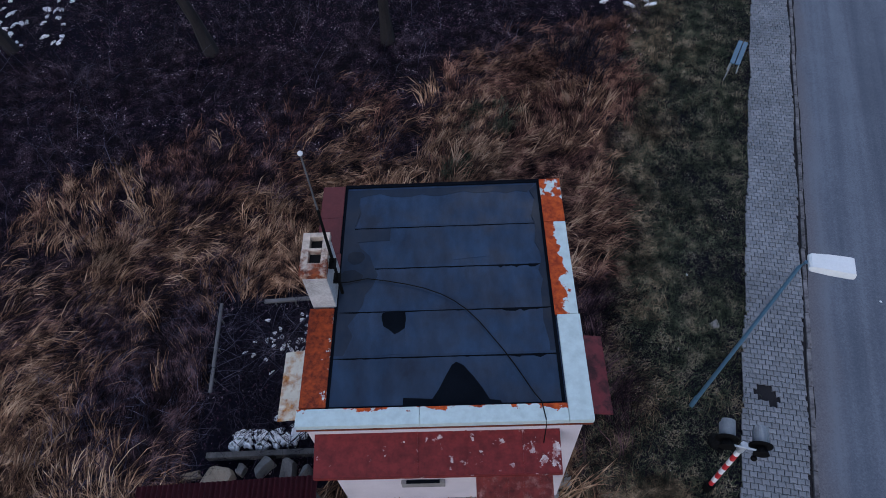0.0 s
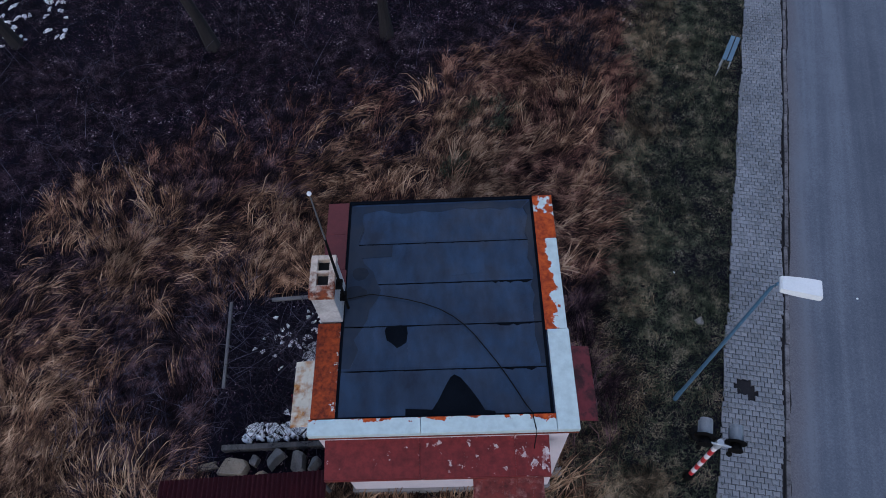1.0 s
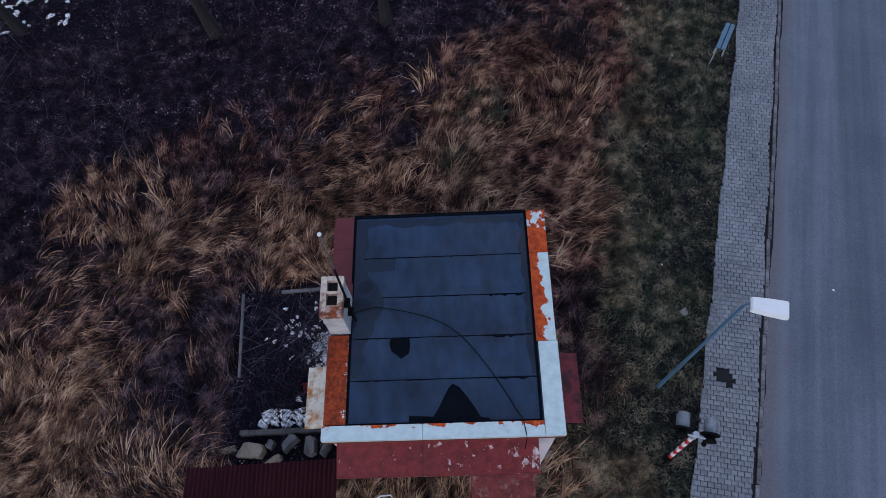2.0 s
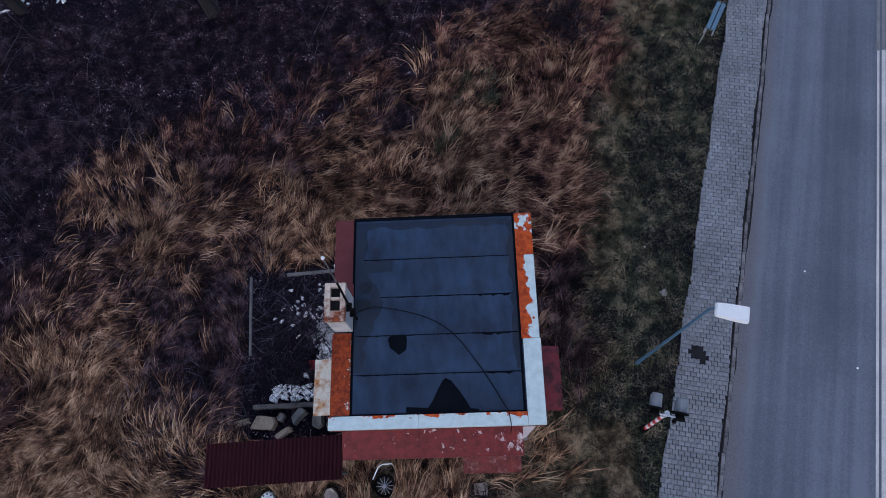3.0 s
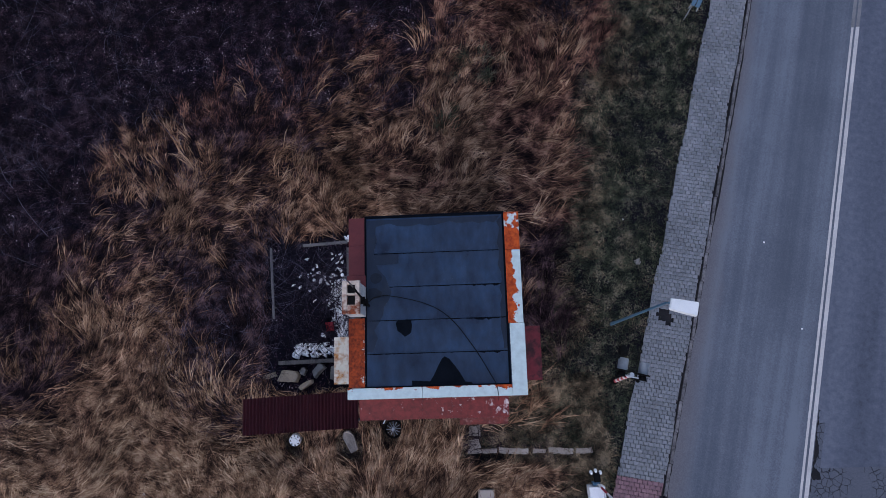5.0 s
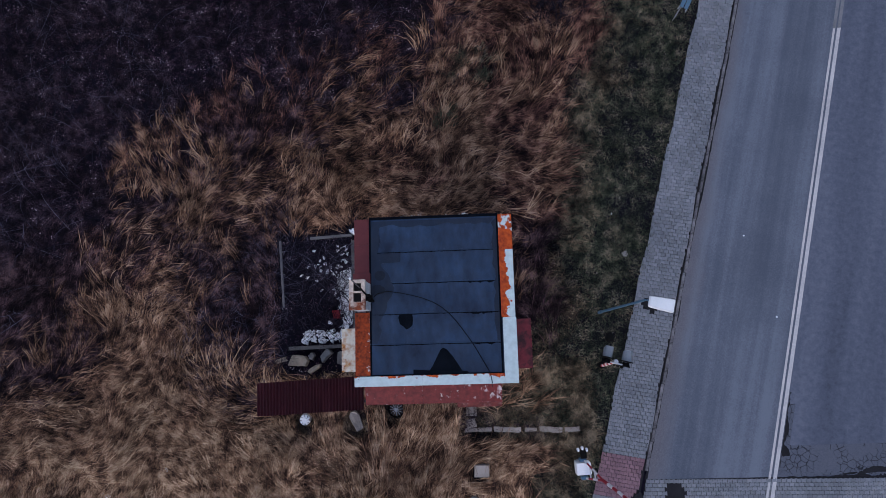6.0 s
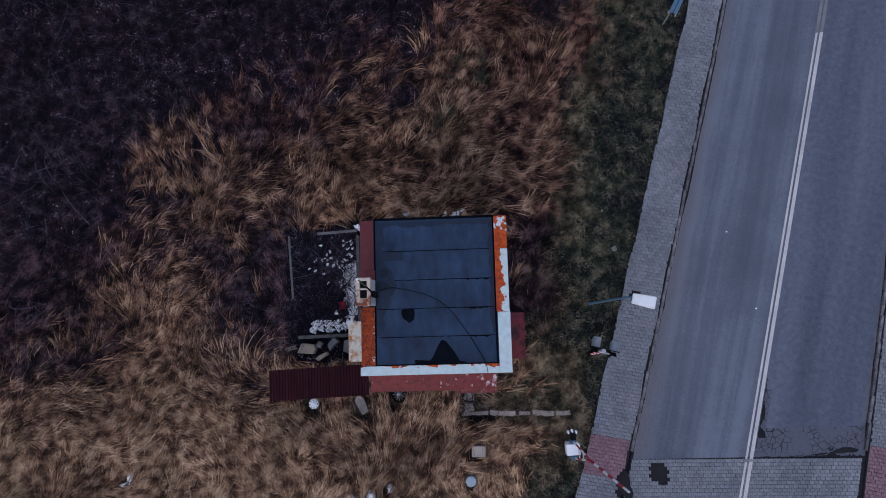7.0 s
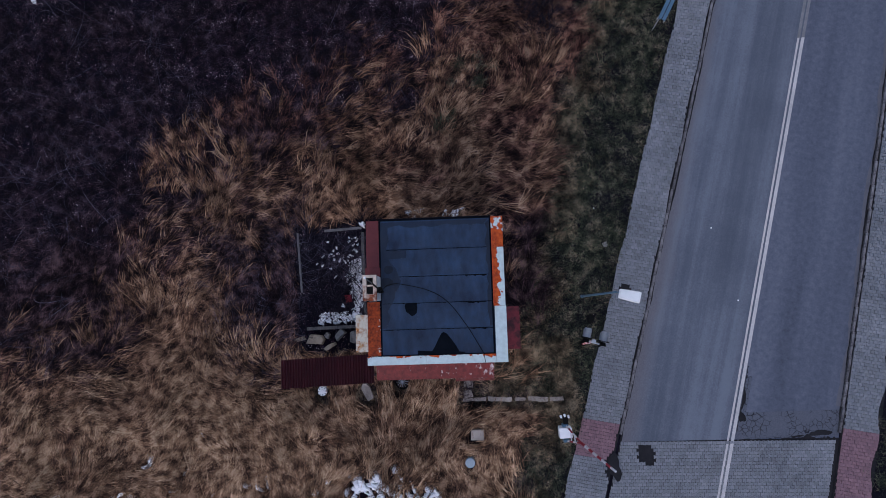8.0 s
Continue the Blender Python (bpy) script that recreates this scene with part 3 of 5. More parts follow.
# slot window under the front canopy, door under the lower one
vent = part("vent_window", box(-0.95, -0.1, VF - 0.09, VF - 0.003, 1.55, 1.8, 0.01), concrete, hut, "narrow grey slot window with projecting sill")
part("pane", box(-0.85, -0.2, VF - 0.085, VF - 0.02, 1.801, 1.815, 0), tar, vent, "dark glass")
door = part("door", box(0.7, 1.7, VF - 0.04, VF - 0.003, 0.15, 2.2, 0.01), door_red, hut, "red painted plank door")
part("door_handle", tube([(0.8, VF - 0.09, 1.15), (0.92, VF - 0.09, 1.15)], 0.012, 6), steel, door)
part("plinth", box(-2.26, 2.26, -2.36, 2.44, 0.0, 0.35), concrete, hut, "grey concrete plinth")
for u, w in ((2.2, 1), (-2.2, -1)):
    win = part("window", box(min(u, u + 0.03 * w), max(u, u + 0.03 * w), -1.6, -0.8, 3.1, 4.1, 0.006), white_paint, hut, "small window below the canopy")
    part("pane", box(min(u + 0.031 * w, u + 0.037 * w), max(u + 0.031 * w, u + 0.037 * w), -1.52, -0.88, 3.18, 4.02, 0), tar, win, "dark glass")
part("doorstep", box(0.55, 1.85, -3.0, -2.37, 0.0, 0.15, 0.02), concrete, hut, "worn concrete doorstep")

# ---- street lamp ----
lamp = thing("street_lamp", pose(5.74, 4.9, 0), "pale blue steel street lamp with white flat head", "street lamp")
part("pole", tube([(0, 0, 0), (0.08, 0, 3), (0.15, 0, 5.9), (0.19, -0.02, 6.06), (0.27, -0.06, 6.12)], [0.046, 0.038, 0.03, 0.03, 0.03], 14), blue_paint, lamp)
part("pole_base", tube([(0, 0, 0), (0, 0, 0.5)], [0.058, 0.055], 12), blue_paint, lamp)
bm = bmesh.new()
rings = []
for x, w, z0, z1 in ((0.0, 0.135, 0.02, 0.09), (0.03, 0.15, 0.0, 0.12), (0.3, 0.17, -0.01, 0.135), (0.6, 0.182, -0.01, 0.13), (0.655, 0.18, 0.0, 0.12), (0.67, 0.165, 0.02, 0.09)):
    rings.append([bm.verts.new((x, y, z)) for y, z in ((-w, z0 + 0.03), (-w * 0.9, z0), (w * 0.9, z0), (w, z0 + 0.03), (w * 0.85, z1), (-w * 0.85, z1))])
for r, q in zip(rings, rings[1:]):
    for k in range(6):
        bm.faces.new((r[k], r[(k + 1) % 6], q[(k + 1) % 6], q[k]))
bm.faces.new(rings[0])
bm.faces.new(rings[-1])
bm.transform(pose(0.19, -0.05, 6.06, 0, 0, -17))
head = part("lamp_head", bm, lamp_shell, lamp, "white flat lamp head")
bm = box(0.2, 0.6, -0.13, 0.13, -0.02, -0.004, 0.004)
bm.transform(pose(0.19, -0.05, 6.06, 0, 0, -17))
part("lamp_glass", bm, steel, head, "frosted grey cover")

# ---- crossing signal with two hooded lights ----
signal = thing("crossing_signal", pose(5.55, 3.05, 0), "level crossing signal on red and white striped post", "railway signal")
part("post_base", tube([(0, 0, 0), (0, 0, 0.35)], [0.11, 0.10], 12), black, signal)
for i in range(8):
    z = 0.3 + 0.225 * i
    part("post_band", tube([(0.012 * i, 0.02 * i, z), (0.012 * (i + 1), 0.02 * (i + 1), z + 0.225)], 0.052, 14), (red_paint, white_paint)[i % 2], signal, ("red band", "white band")[i % 2])
part("post_head", tube([(0.095, 0.16, 2.08), (0.1, 0.17, 2.36)], 0.07, 12), steel, signal, "grey steel post head")
part("cross_arm", tube([(-0.2, 0.21, 2.36), (0.44, 0.0, 2.36)], 0.022, 10), steel, signal, "grey steel cross arm")
for cx, cy in ((-0.16, 0.33), (0.42, 0.14)):
    m = pose(cx, cy, 2.3, 90, 0, 162)
    bm = bmesh.new()
    bmesh.ops.create_cone(bm, cap_ends=True, segments=20, radius1=0.215, radius2=0.215, depth=0.03, matrix=m)
    board = part("backboard", bm, black, signal, "round black backboard")
    bm = bmesh.new()
    bmesh.ops.create_cone(bm, cap_ends=True, segments=16, radius1=0.15, radius2=0.10, depth=0.14, matrix=m @ pose(0, 0, -0.1))
    part("lamp_housing", bm, black, board)
    bm = bmesh.new()
    n = 18
    for k in range(n + 1):
        a = math.radians(-35 + 250 * k / n)
        for y in (0.02, 0.36 if 30 < math.degrees(a) < 150 else 0.30):
            bm.verts.new((0.15 * math.cos(a), y, 0.15 * math.sin(a)))
    bm.verts.ensure_lookup_table()
    for k in range(n):
        bm.faces.new((bm.verts[2 * k], bm.verts[2 * k + 1], bm.verts[2 * k + 3], bm.verts[2 * k + 2]))
    bmesh.ops.solidify(bm, geom=bm.faces[:], thickness=0.006)
    bm.transform(pose(cx, cy, 2.3, 0, 0, -18))
    part("hood", bm, steel, board, "light grey sheet hood")
    bm = bmesh.new()
    bmesh.ops.create_uvsphere(bm, u_segments=12, v_segments=8, radius=0.06, matrix=pose(cx - 0.12, cy - 0.16, 2.1))
    part("cable_gland", bm, black, board)

# ---- raised crossing barrier ----
barrier = thing("crossing_barrier", pose(4.43, -0.2, 0), "crossing barrier drive with raised striped boom", "barrier")
part("pedestal", box(-0.17, 0.17, -0.15, 0.15, 0, 0.6, 0.02), steel, barrier, "grey steel pedestal")
bm = box(-0.24, 0.24, -0.19, 0.2, 0.6, 1.1, 0.03)
part("drive_box", bm, white_paint, barrier, "white painted drive housing")
for y in (0.28, -0.3):
    part("pivot_plate", box(-0.1, 0.12, y - 0.05, y + 0.05, 0.75, 1.05, 0.02), blue_paint, barrier, "blue-grey pivot plate")
part("light_bracket", box(-0.06, 0.14, 0.33, 0.62, 1.0, 1.1, 0.02), black, barrier, "black lamp bracket")
for x, y in ((-0.12, 0.62), (0.16, 0.6), (0.02, 0.66)):
    bm = bmesh.new()
    bmesh.ops.create_cone(bm, cap_ends=True, segments=10, radius1=0.05, radius2=0.035, depth=0.12, matrix=pose(x, y, 1.08, 20, 0, 0))
    part("warning_light", bm, white_paint, barrier, "small white warning light")
dull_white = surface("weathered_white", (0.38, 0.37, 0.38), (0.58, 0.57, 0.57), 5, 40, 0.7)
dull_red = surface("weathered_red", (0.16, 0.014, 0.022), (0.27, 0.022, 0.032), 5, 40, 0.7)
tip, joint = Vector((1.0, -0.57, 5.0)), Vector((0.38, -0.16, 2.3))
for y0 in (0.3, -0.32):
    a = Vector((0.02, y0, 0.9))
    for i in range(4):
        p, q = a.lerp(joint, i / 4), a.lerp(joint, (i + 1) / 4)
        part("boom_arm", tube([p, q], 0.035, 6), (dull_white, dull_red)[i % 2], barrier, ("white band", "red band")[i % 2])
for f in (0.35, 0.6):
    part("boom_brace", tube([Vector((0.02, 0.3, 0.9)).lerp(joint, f), Vector((0.02, -0.32, 0.9)).lerp(joint, f)], 0.022, 6), dull_white, barrier, "white brace")
for i in range(8):
    p, q = joint.lerp(tip, i / 8), joint.lerp(tip, (i + 1) / 8)
    part("boom_band", tube([p, q], 0.05 - 0.002 * i, 8), (dull_red, dull_white)[i % 2], barrier, ("red band", "white band")[i % 2])

# ---- blue bench beside the pavement ----
pale_brace = surface("pale_brace", (0.16, 0.17, 0.17), (0.26, 0.27, 0.27), 3, 30, 0.8)
bench = thing("bench", pose(10.42, 16.33, 0, 0, 0, -31), "weathered blue slatted bench beside the pavement", "bench")
for x in (-0.085, 0.085):
    part("seat_slat", box(x - 0.07, x + 0.07, -0.6, 0.6, 0.42, 0.46), blue_paint, bench)
for y in (-0.46, 0.46):
    part("bearer", box(-0.17, 0.17, y - 0.03, y + 0.03, 0.36, 0.42), black, bench)
    for x in (-0.13, 0.13):
        part("leg", tube([(x * 1.15, y, 0), (x, y, 0.38)], 0.022, 6), steel, bench)
part("brace", tube([(-0.1, -0.58, 0.4), (-0.14, -0.98, 0.02)], 0.022, 6), pale_brace, bench, "pale slanting brace")

# ---- lean-to with a corrugated roof ----
shed = thing("lean_to", pose(0, 0, 0), "low lean-to with dark red corrugated roof", "shed")
bm = bmesh.new()
n = 180
rows = []
for j, y in enumerate((2.42, 3.5)):
    rows.append([bm.verts.new((-6.12 + 3.55 * i / n + 0.08 * j, y - 0.06 * i / n, 1.82 + 0.12 * j + 0.022 * math.sin(2 * math.pi * 34 * i / n))) for i in range(n + 1)])
for i in range(n):
    bm.faces.new((rows[0][i], rows[0][i + 1], rows[1][i + 1], rows[1][i]))
bmesh.ops.solidify(bm, geom=bm.faces[:], thickness=0.004)
part("roof_sheet", bm, shed_red, shed, "dark red corrugated sheet")
for x in (-5.95, -4.3, -2.75):
    part("post", tube([(x, 2.55, 0), (x, 2.55, 1.79)], 0.05, 8), old_wood, shed)
    part("post", tube([(x, 3.35, 0), (x, 3.35, 1.87)], 0.05, 8), old_wood, shed)
part("rail", box(-6.0, -2.65, 2.5, 2.56, 1.7, 1.79), old_wood, shed)
part("rail", box(-6.0, -2.65, 3.32, 3.38, 1.8, 1.88), old_wood, shed)

# ---- bits and pieces round the hut ----
def beam(a, b, w, h, z, mat, label, name="timber_beam", category="beam"):
    a, b = Vector(a), Vector(b)
    d = b - a
    ob = thing(name, pose(*((a + b) / 2), 0, 0, 0, math.degrees(math.atan2(d.y, d.x))) if len(a) == 2 else pose((a.x + b.x) / 2, (a.y + b.y) / 2, 0, 0, 0, math.degrees(math.atan2(d.y, d.x))), label, category)
    bm = box(-d.length / 2, d.length / 2, -w / 2, w / 2, z, z + h, 0.015)
    for v in bm.verts:
        v.co.z += 0.01 * math.sin(v.co.x * 3 + w * 40)
    part("timber", bm, mat, ob)
    return ob


def low_rail(a, b, w, top, mat, label, stakes):
    """A thin board held just over the ground by short stakes."""
    a, b = Vector(a), Vector(b)
    d = b - a
    ob = thing("low_rail", pose((a.x + b.x) / 2, (a.y + b.y) / 2, 0, 0, 0, math.degrees(math.atan2(d.y, d.x))), label, "rail")
    bm = box(-d.length / 2, d.length / 2, -w / 2, w / 2, top - 0.07, top, 0.012)
    for v in bm.verts:
        v.co.y += 0.015 * math.sin(v.co.x * 2.1)
    part("board", bm, mat, ob)
    for k in range(stakes):
        x = d.length * ((k + 0.5) / stakes - 0.5)
        part("stake", tube([(x, 0, 0), (x, 0, top - 0.07)], 0.025, 7), mat, ob)
    return ob


pale_wood = surface("pale_wood", (0.06, 0.059, 0.062), (0.16, 0.155, 0.155), 1.2, 40, 0.9, stretch=(1, 6, 6))
low_rail((-5.49, 8.5), (-5.49, 6.06), 0.075, 0.34, pale_wood, "weathered grey board on stakes in brambles", 3)
low_rail((-4.4, 8.5), (-2.85, 8.46), 0.1, 0.3, pale_wood, "weathered grey board at the edge of the bed", 3)
beam((-2.86, 8.3, 0), (-3.0, 4.85, 0), 0.12, 0.2, 0.0, old_wood, "mossy grey beam along the hut side")
beam((-5.4, 4.58, 0), (-2.75, 4.48, 0), 0.13, 0.26, 0.0, old_wood, "weathered grey beam closing the bramble bed")


def chunk(x, y, rx, ry, h, turn, label, mat=concrete, name="rubble_block", category="rubble", seed=0):
    r = random.Random(seed)
    ob = thing(name, pose(x, y, 0, 0, 0, turn), label, category, "rubble heap" if name == "rubble_block" else "")
    out = [(sx * rx * r.uniform(0.62, 1.12), sy * ry * r.uniform(0.62, 1.12)) for sx, sy in ((-1, -1), (0.2, -1.1), (1, -0.9), (1.05, 0.3), (0.8, 1), (-0.3, 1.05), (-1, 0.8))]
    bm = slab(out, 0, h)
    for v in bm.verts:
        if v.co.z > 0.01:
            v.co.z += r.uniform(-0.5, 0.3) * h
            v.co.x *= 0.92
            v.co.y *= 0.92
    bmesh.ops.bevel(bm, geom=bm.edges[:], offset=0.012, segments=1, affect="EDGES")
    part("block", bm, mat, ob)
    return ob


path_concrete = surface("path_concrete", (0.20, 0.168, 0.14), (0.48, 0.42, 0.36), 3.0, 30, 0.95, vary=0.25)
beige = surface("beige_concrete", (0.34, 0.29, 0.235), (0.50, 0.44, 0.37), 3.0, 30, 0.9)
stone_warm = surface("sandstone", (0.15, 0.125, 0.095), (0.32, 0.27, 0.205), 2, 30, 0.9)
for i, (x, y, rx, ry, h, a, mat) in enumerate(((-5.1, 4.12, 0.42, 0.26, 0.3, -12, stone_warm), (-4.55, 3.8, 0.35, 0.12, 0.35, 25, stone_warm), (-4.1, 4.25, 0.28, 0.18, 0.45, 38, rubble_mat), (-3.5, 4.1, 0.2, 0.32, 0.5, -14, rubble_mat),
                                               (-3.15, 4.0, 0.12, 0.3, 0.6, -25, rubble_mat), (-5.75, 4.2, 0.3, 0.1, 0.2, 10, stone_warm), (-4.6, 4.25, 0.16, 0.12, 0.25, 60, rubble_mat))):
    chunk(x, y, rx * 0.85, ry * 0.85, h * 0.8, a, "broken grey concrete block on the rubble heap" if mat == rubble_mat else "pale sandstone lump on the rubble heap", mat, seed=i)
chunk(-3.17, 1.9, 0.18, 0.42, 0.24, 22, "worn concrete slab lying in grass", path_concrete, name="concrete_slab", category="slab", seed=21)
chunk(6.9, 6.9, 0.14, 0.11, 0.1, 10, "pale stone lying in the verge", name="stone", category="stone", seed=31)
chunk(2.5, 3.45, 0.16, 0.2, 0.25, -3, "concrete block beside the hut corner", name="concrete_block", category="block", seed=33)


def broken_slab(length, width, h, seed):
    """A flat slab with chipped, uneven edges and a slightly tilted top."""
    r = random.Random(seed)
    n = max(4, int(length / 0.14))
    lo = [(-length / 2 + length * i / n, -width / 2 * r.uniform(0.72, 1.08)) for i in range(n + 1)]
    hi = [(length / 2 - length * i / n, width / 2 * r.uniform(0.72, 1.08)) for i in range(n + 1)]
    bm = slab([(x + r.uniform(-0.02, 0.02), y) for x, y in lo + hi], -0.02, h)
    for v in bm.verts:
        if v.co.z > 0:
            v.co.z += 0.03 * v.co.x * r.choice((-1, 1)) * 0.3
            v.co.x, v.co.y = v.co.x * 0.98, v.co.y * 0.93
    return bm


for i, (x0, x1) in enumerate(((0.62, 1.55), (1.62, 2.55), (2.68, 3.12), (3.2, 3.98), (4.06, 4.6))):
    ob = thing("path_slab", pose((x0 + x1) / 2, 1.24 - 0.075 * ((x0 + x1) / 2 - 0.7), 0, 0, 0, -4.4 + (2.5, -2.0, 1.0, -2.8, 3.4)[i]), "narrow worn concrete path slab in grass", "slab", "path slabs")
    part("slab", broken_slab(x1 - x0, (0.17, 0.2, 0.15, 0.21, 0.19)[i], 0.11, 300 + i), path_concrete, ob)
for i, y in enumerate((1.45, 1.85)):
    ob = thing("path_slab", pose(0.86 + 0.03 * i, y, 0, 0, 0, 4 - 6 * i), "square worn concrete path slab before the door", "slab", "path slabs")
    part("slab", broken_slab(0.36, 0.36, 0.11, 320 + i), path_concrete, ob)
cover = thing("inspection_cover", pose(1.08, -0.15, 0, 0, 0, -5), "square beige concrete cover standing in grass", "cover")
part("plate", box(-0.25, 0.25, -0.2, 0.2, 0.0, 0.3, 0.02), beige, cover)
part("rim", box(-0.27, 0.27, -0.22, 0.22, 0.0, 0.22, 0.02), concrete, cover)
well = thing("well_cap", pose(0.7, -1.15, 0), "round blue-grey cap of a pipe in grass", "cover")
bm = bmesh.new()
bmesh.ops.create_cone(bm, cap_ends=True, segments=28, radius1=0.2, radius2=0.19, depth=0.5, matrix=pose(0, 0, 0.25))
bmesh.ops.bevel(bm, geom=[e for e in bm.edges if e.calc_face_angle(0) > 0.8], offset=0.02, segments=2, affect="EDGES")
part("lid", bm, surface("lid_blue", (0.24, 0.30, 0.33), (0.36, 0.42, 0.45), 4, 30, 0.7), well)
hub = thing("wheel_cover", pose(-4.95, 2.08, 0.06, 6, 4, 0), "round white wheel cover with dark holes on grass", "wheel cover")
bm = bmesh.new()
bmesh.ops.create_cone(bm, cap_ends=True, segments=28, radius1=0.2, radius2=0.18, depth=0.3, matrix=pose(0, 0, 0.1))
bmesh.ops.create_cone(bm, cap_ends=True, segments=28, radius1=0.09, radius2=0.07, depth=0.05, matrix=pose(0, 0, 0.26))
part("disc", bm, white_paint, hub)
for k in range(8):
    bm = bmesh.new()
    bmesh.ops.create_cone(bm, cap_ends=True, segments=10, radius1=0.024, radius2=0.024, depth=0.01, matrix=pose(0.145 * math.cos(k * 0.785), 0.145 * math.sin(k * 0.785), 0.252))
    part("hole", bm, soot, hub, "dark hole")
wheel = thing("cart_wheel", pose(-1.72, 2.15, 0.06, 5, -4, 0), "old spoked cart wheel lying before the hut", "wheel")
bm = bmesh.new()
add_tube(bm, [(0.27 * math.cos(k * math.pi / 12), 0.27 * math.sin(k * math.pi / 12), 0.06) for k in range(25)], 0.035, 6, False)
part("tyre", bm, black, wheel, "black rubber tyre")
for k in range(12):
    part("spoke", tube([(0.03 * math.cos(k * 0.5236), 0.03 * math.sin(k * 0.5236), 0.09), (0.25 * math.cos(k * 0.5236), 0.25 * math.sin(k * 0.5236), 0.06)], 0.01, 5), steel, wheel)
part("hub", tube([(0, 0, 0.02), (0, 0, 0.13)], 0.05, 10), steel, wheel)
rail = thing("bent_tube", pose(-1.72, 2.62, 0, 0, 0, 0), "bent pale metal tube lying in grass", "tube")
part("tube", tube([(-0.3, -0.28, 0.3), (-0.12, 0.02, 0.42), (0.0, 0.08, 0.45), (0.25, 0.08, 0.42), (0.27, 0.0, 0.0)], 0.018, 8), white_paint, rail)
rag = thing("red_rag", pose(-3.62, 5.65, 0), "crumpled red rag on the bramble bed", "rag")
bm = bmesh.new()
bmesh.ops.create_grid(bm, x_segments=14, y_segments=14, size=0.15)
for v in bm.verts:
    v.co.z = 0.16 + 0.12 * noise.noise(v.co * 6) + 0.03 * noise.noise(v.co * 20)
    v.co.x += 0.05 * noise.noise(v.co * 5 + Vector((3, 0, 0)))
bmesh.ops.solidify(bm, geom=bm.faces[:], thickness=0.006)
part("cloth", bm, surface("red_cloth", (0.10, 0.01, 0.015), (0.24, 0.02, 0.03), 6, 50, 0.95), rag)
litter_rng = random.Random(12)
for x, y in ((3.9, 7.9), (11.16, 7.16), (11.85, 4.19), (6.6, 8.4)):
    ob = thing("litter_scrap", pose(x, y, 0.02, 0, 0, litter_rng.uniform(0, 180)), "small crumpled white scrap on the ground", "litter")
    bm = bmesh.new()
    bmesh.ops.create_icosphere(bm, subdivisions=2, radius=0.032)
    for v in bm.verts:
        v.co *= 1 + 0.5 * noise.noise(v.co * 30)
        v.co.z = v.co.z * 0.6 + 0.02
    part("scrap", bm, white_paint, ob)

bundle = thing("black_bundle", pose(6.0, 3.98, 0), "small black plastic bundle lying on the verge", "bundle")
bm = bmesh.new()
bmesh.ops.create_icosphere(bm, subdivisions=3, radius=0.17)
for v in bm.verts:
    v.co *= 1 + 0.35 * noise.noise(v.co * 9)
    v.co.z = max(v.co.z * 0.8 + 0.12, 0)
part("bag", bm, black, bundle)

# ---- old snow ----
def snow_field(name, patches, label, seed, lie=(0.0, 3.0)):
    r = random.Random(seed)
    bm = bmesh.new()
    for cx, cy, rx, ry, h in patches:
        turn = r.gauss(*lie)
        rings = []
        ph = [r.uniform(0, 6.28) for _ in range(4)]
        for k, z in ((1.0, 0.0), (0.85, 0.7), (0.5, 1.0)):
            ring = []
            for i in range(20):
                a = 2 * math.pi * i / 20
                q = k * (1 + 0.22 * math.sin(3 * a + ph[0]) + 0.16 * math.sin(5 * a + ph[1]) + 0.12 * math.sin(8 * a + ph[2]) + r.uniform(-0.16, 0.16))
                x, y = rx * q * math.cos(a), ry * q * math.sin(a)
                ring.append(bm.verts.new((cx + x * math.cos(turn) - y * math.sin(turn), cy + x * math.sin(turn) + y * math.cos(turn), 0.03 + h * z)))
            rings.append(ring)
        for p, q in zip(rings, rings[1:]):
            for i in range(20):
                bm.faces.new((p[i], p[(i + 1) % 20], q[(i + 1) % 20], q[i]))
        bm.faces.new(rings[-1])
    ob = part(name, bm, snow_mat)
    return tagged(ob, label, "snow", kind="stuff")


snow_field("snow", SNOW_SPOTS[:70], "thin patches of old snow between grass tufts", 1, (2.1, 0.6))
snow_field("snow", SNOW_SPOTS[70:], "scattered patches of old snow in the lower meadow", 2, (0.5, 0.6))
r = random.Random(8)
snow_field("snow", [(-3.25, 5.35 + 0.42 * k, 0.22, 0.2, 0.04) for k in range(5)] + [(r.uniform(-4.9, -3.2), r.uniform(4.72, 5.1), r.uniform(0.05, 0.17), r.uniform(0.04, 0.11), 0.12) for _ in range(46)] + [(-3.05 - abs(r.gauss(0, 0.3)), r.uniform(5.2, 7.2), r.uniform(0.05, 0.16), r.uniform(0.03, 0.1), 0.05) for _ in range(75)] + [(-3.1 - abs(r.gauss(0, 0.8)), r.uniform(6.4, 8.2), r.uniform(0.03, 0.08), r.uniform(0.02, 0.06), 0.05) for _ in range(45)], "melting snow on the bramble bed", 3)
snow_field("snow", SNOW_BACK, "snow remnants behind the hut", 4)
snow_field("snow", [(r.uniform(-19, -12.8), r.uniform(19.8, 24.5), r.uniform(0.04, 0.22), r.uniform(0.03, 0.12), 0.06) for _ in range(130)] + [(r.uniform(6.2, 9), r.uniform(19.6, 21.5), r.uniform(0.1, 0.3), r.uniform(0.05, 0.15), 0.1) for _ in range(12)], "snow patches under the trees", 5)

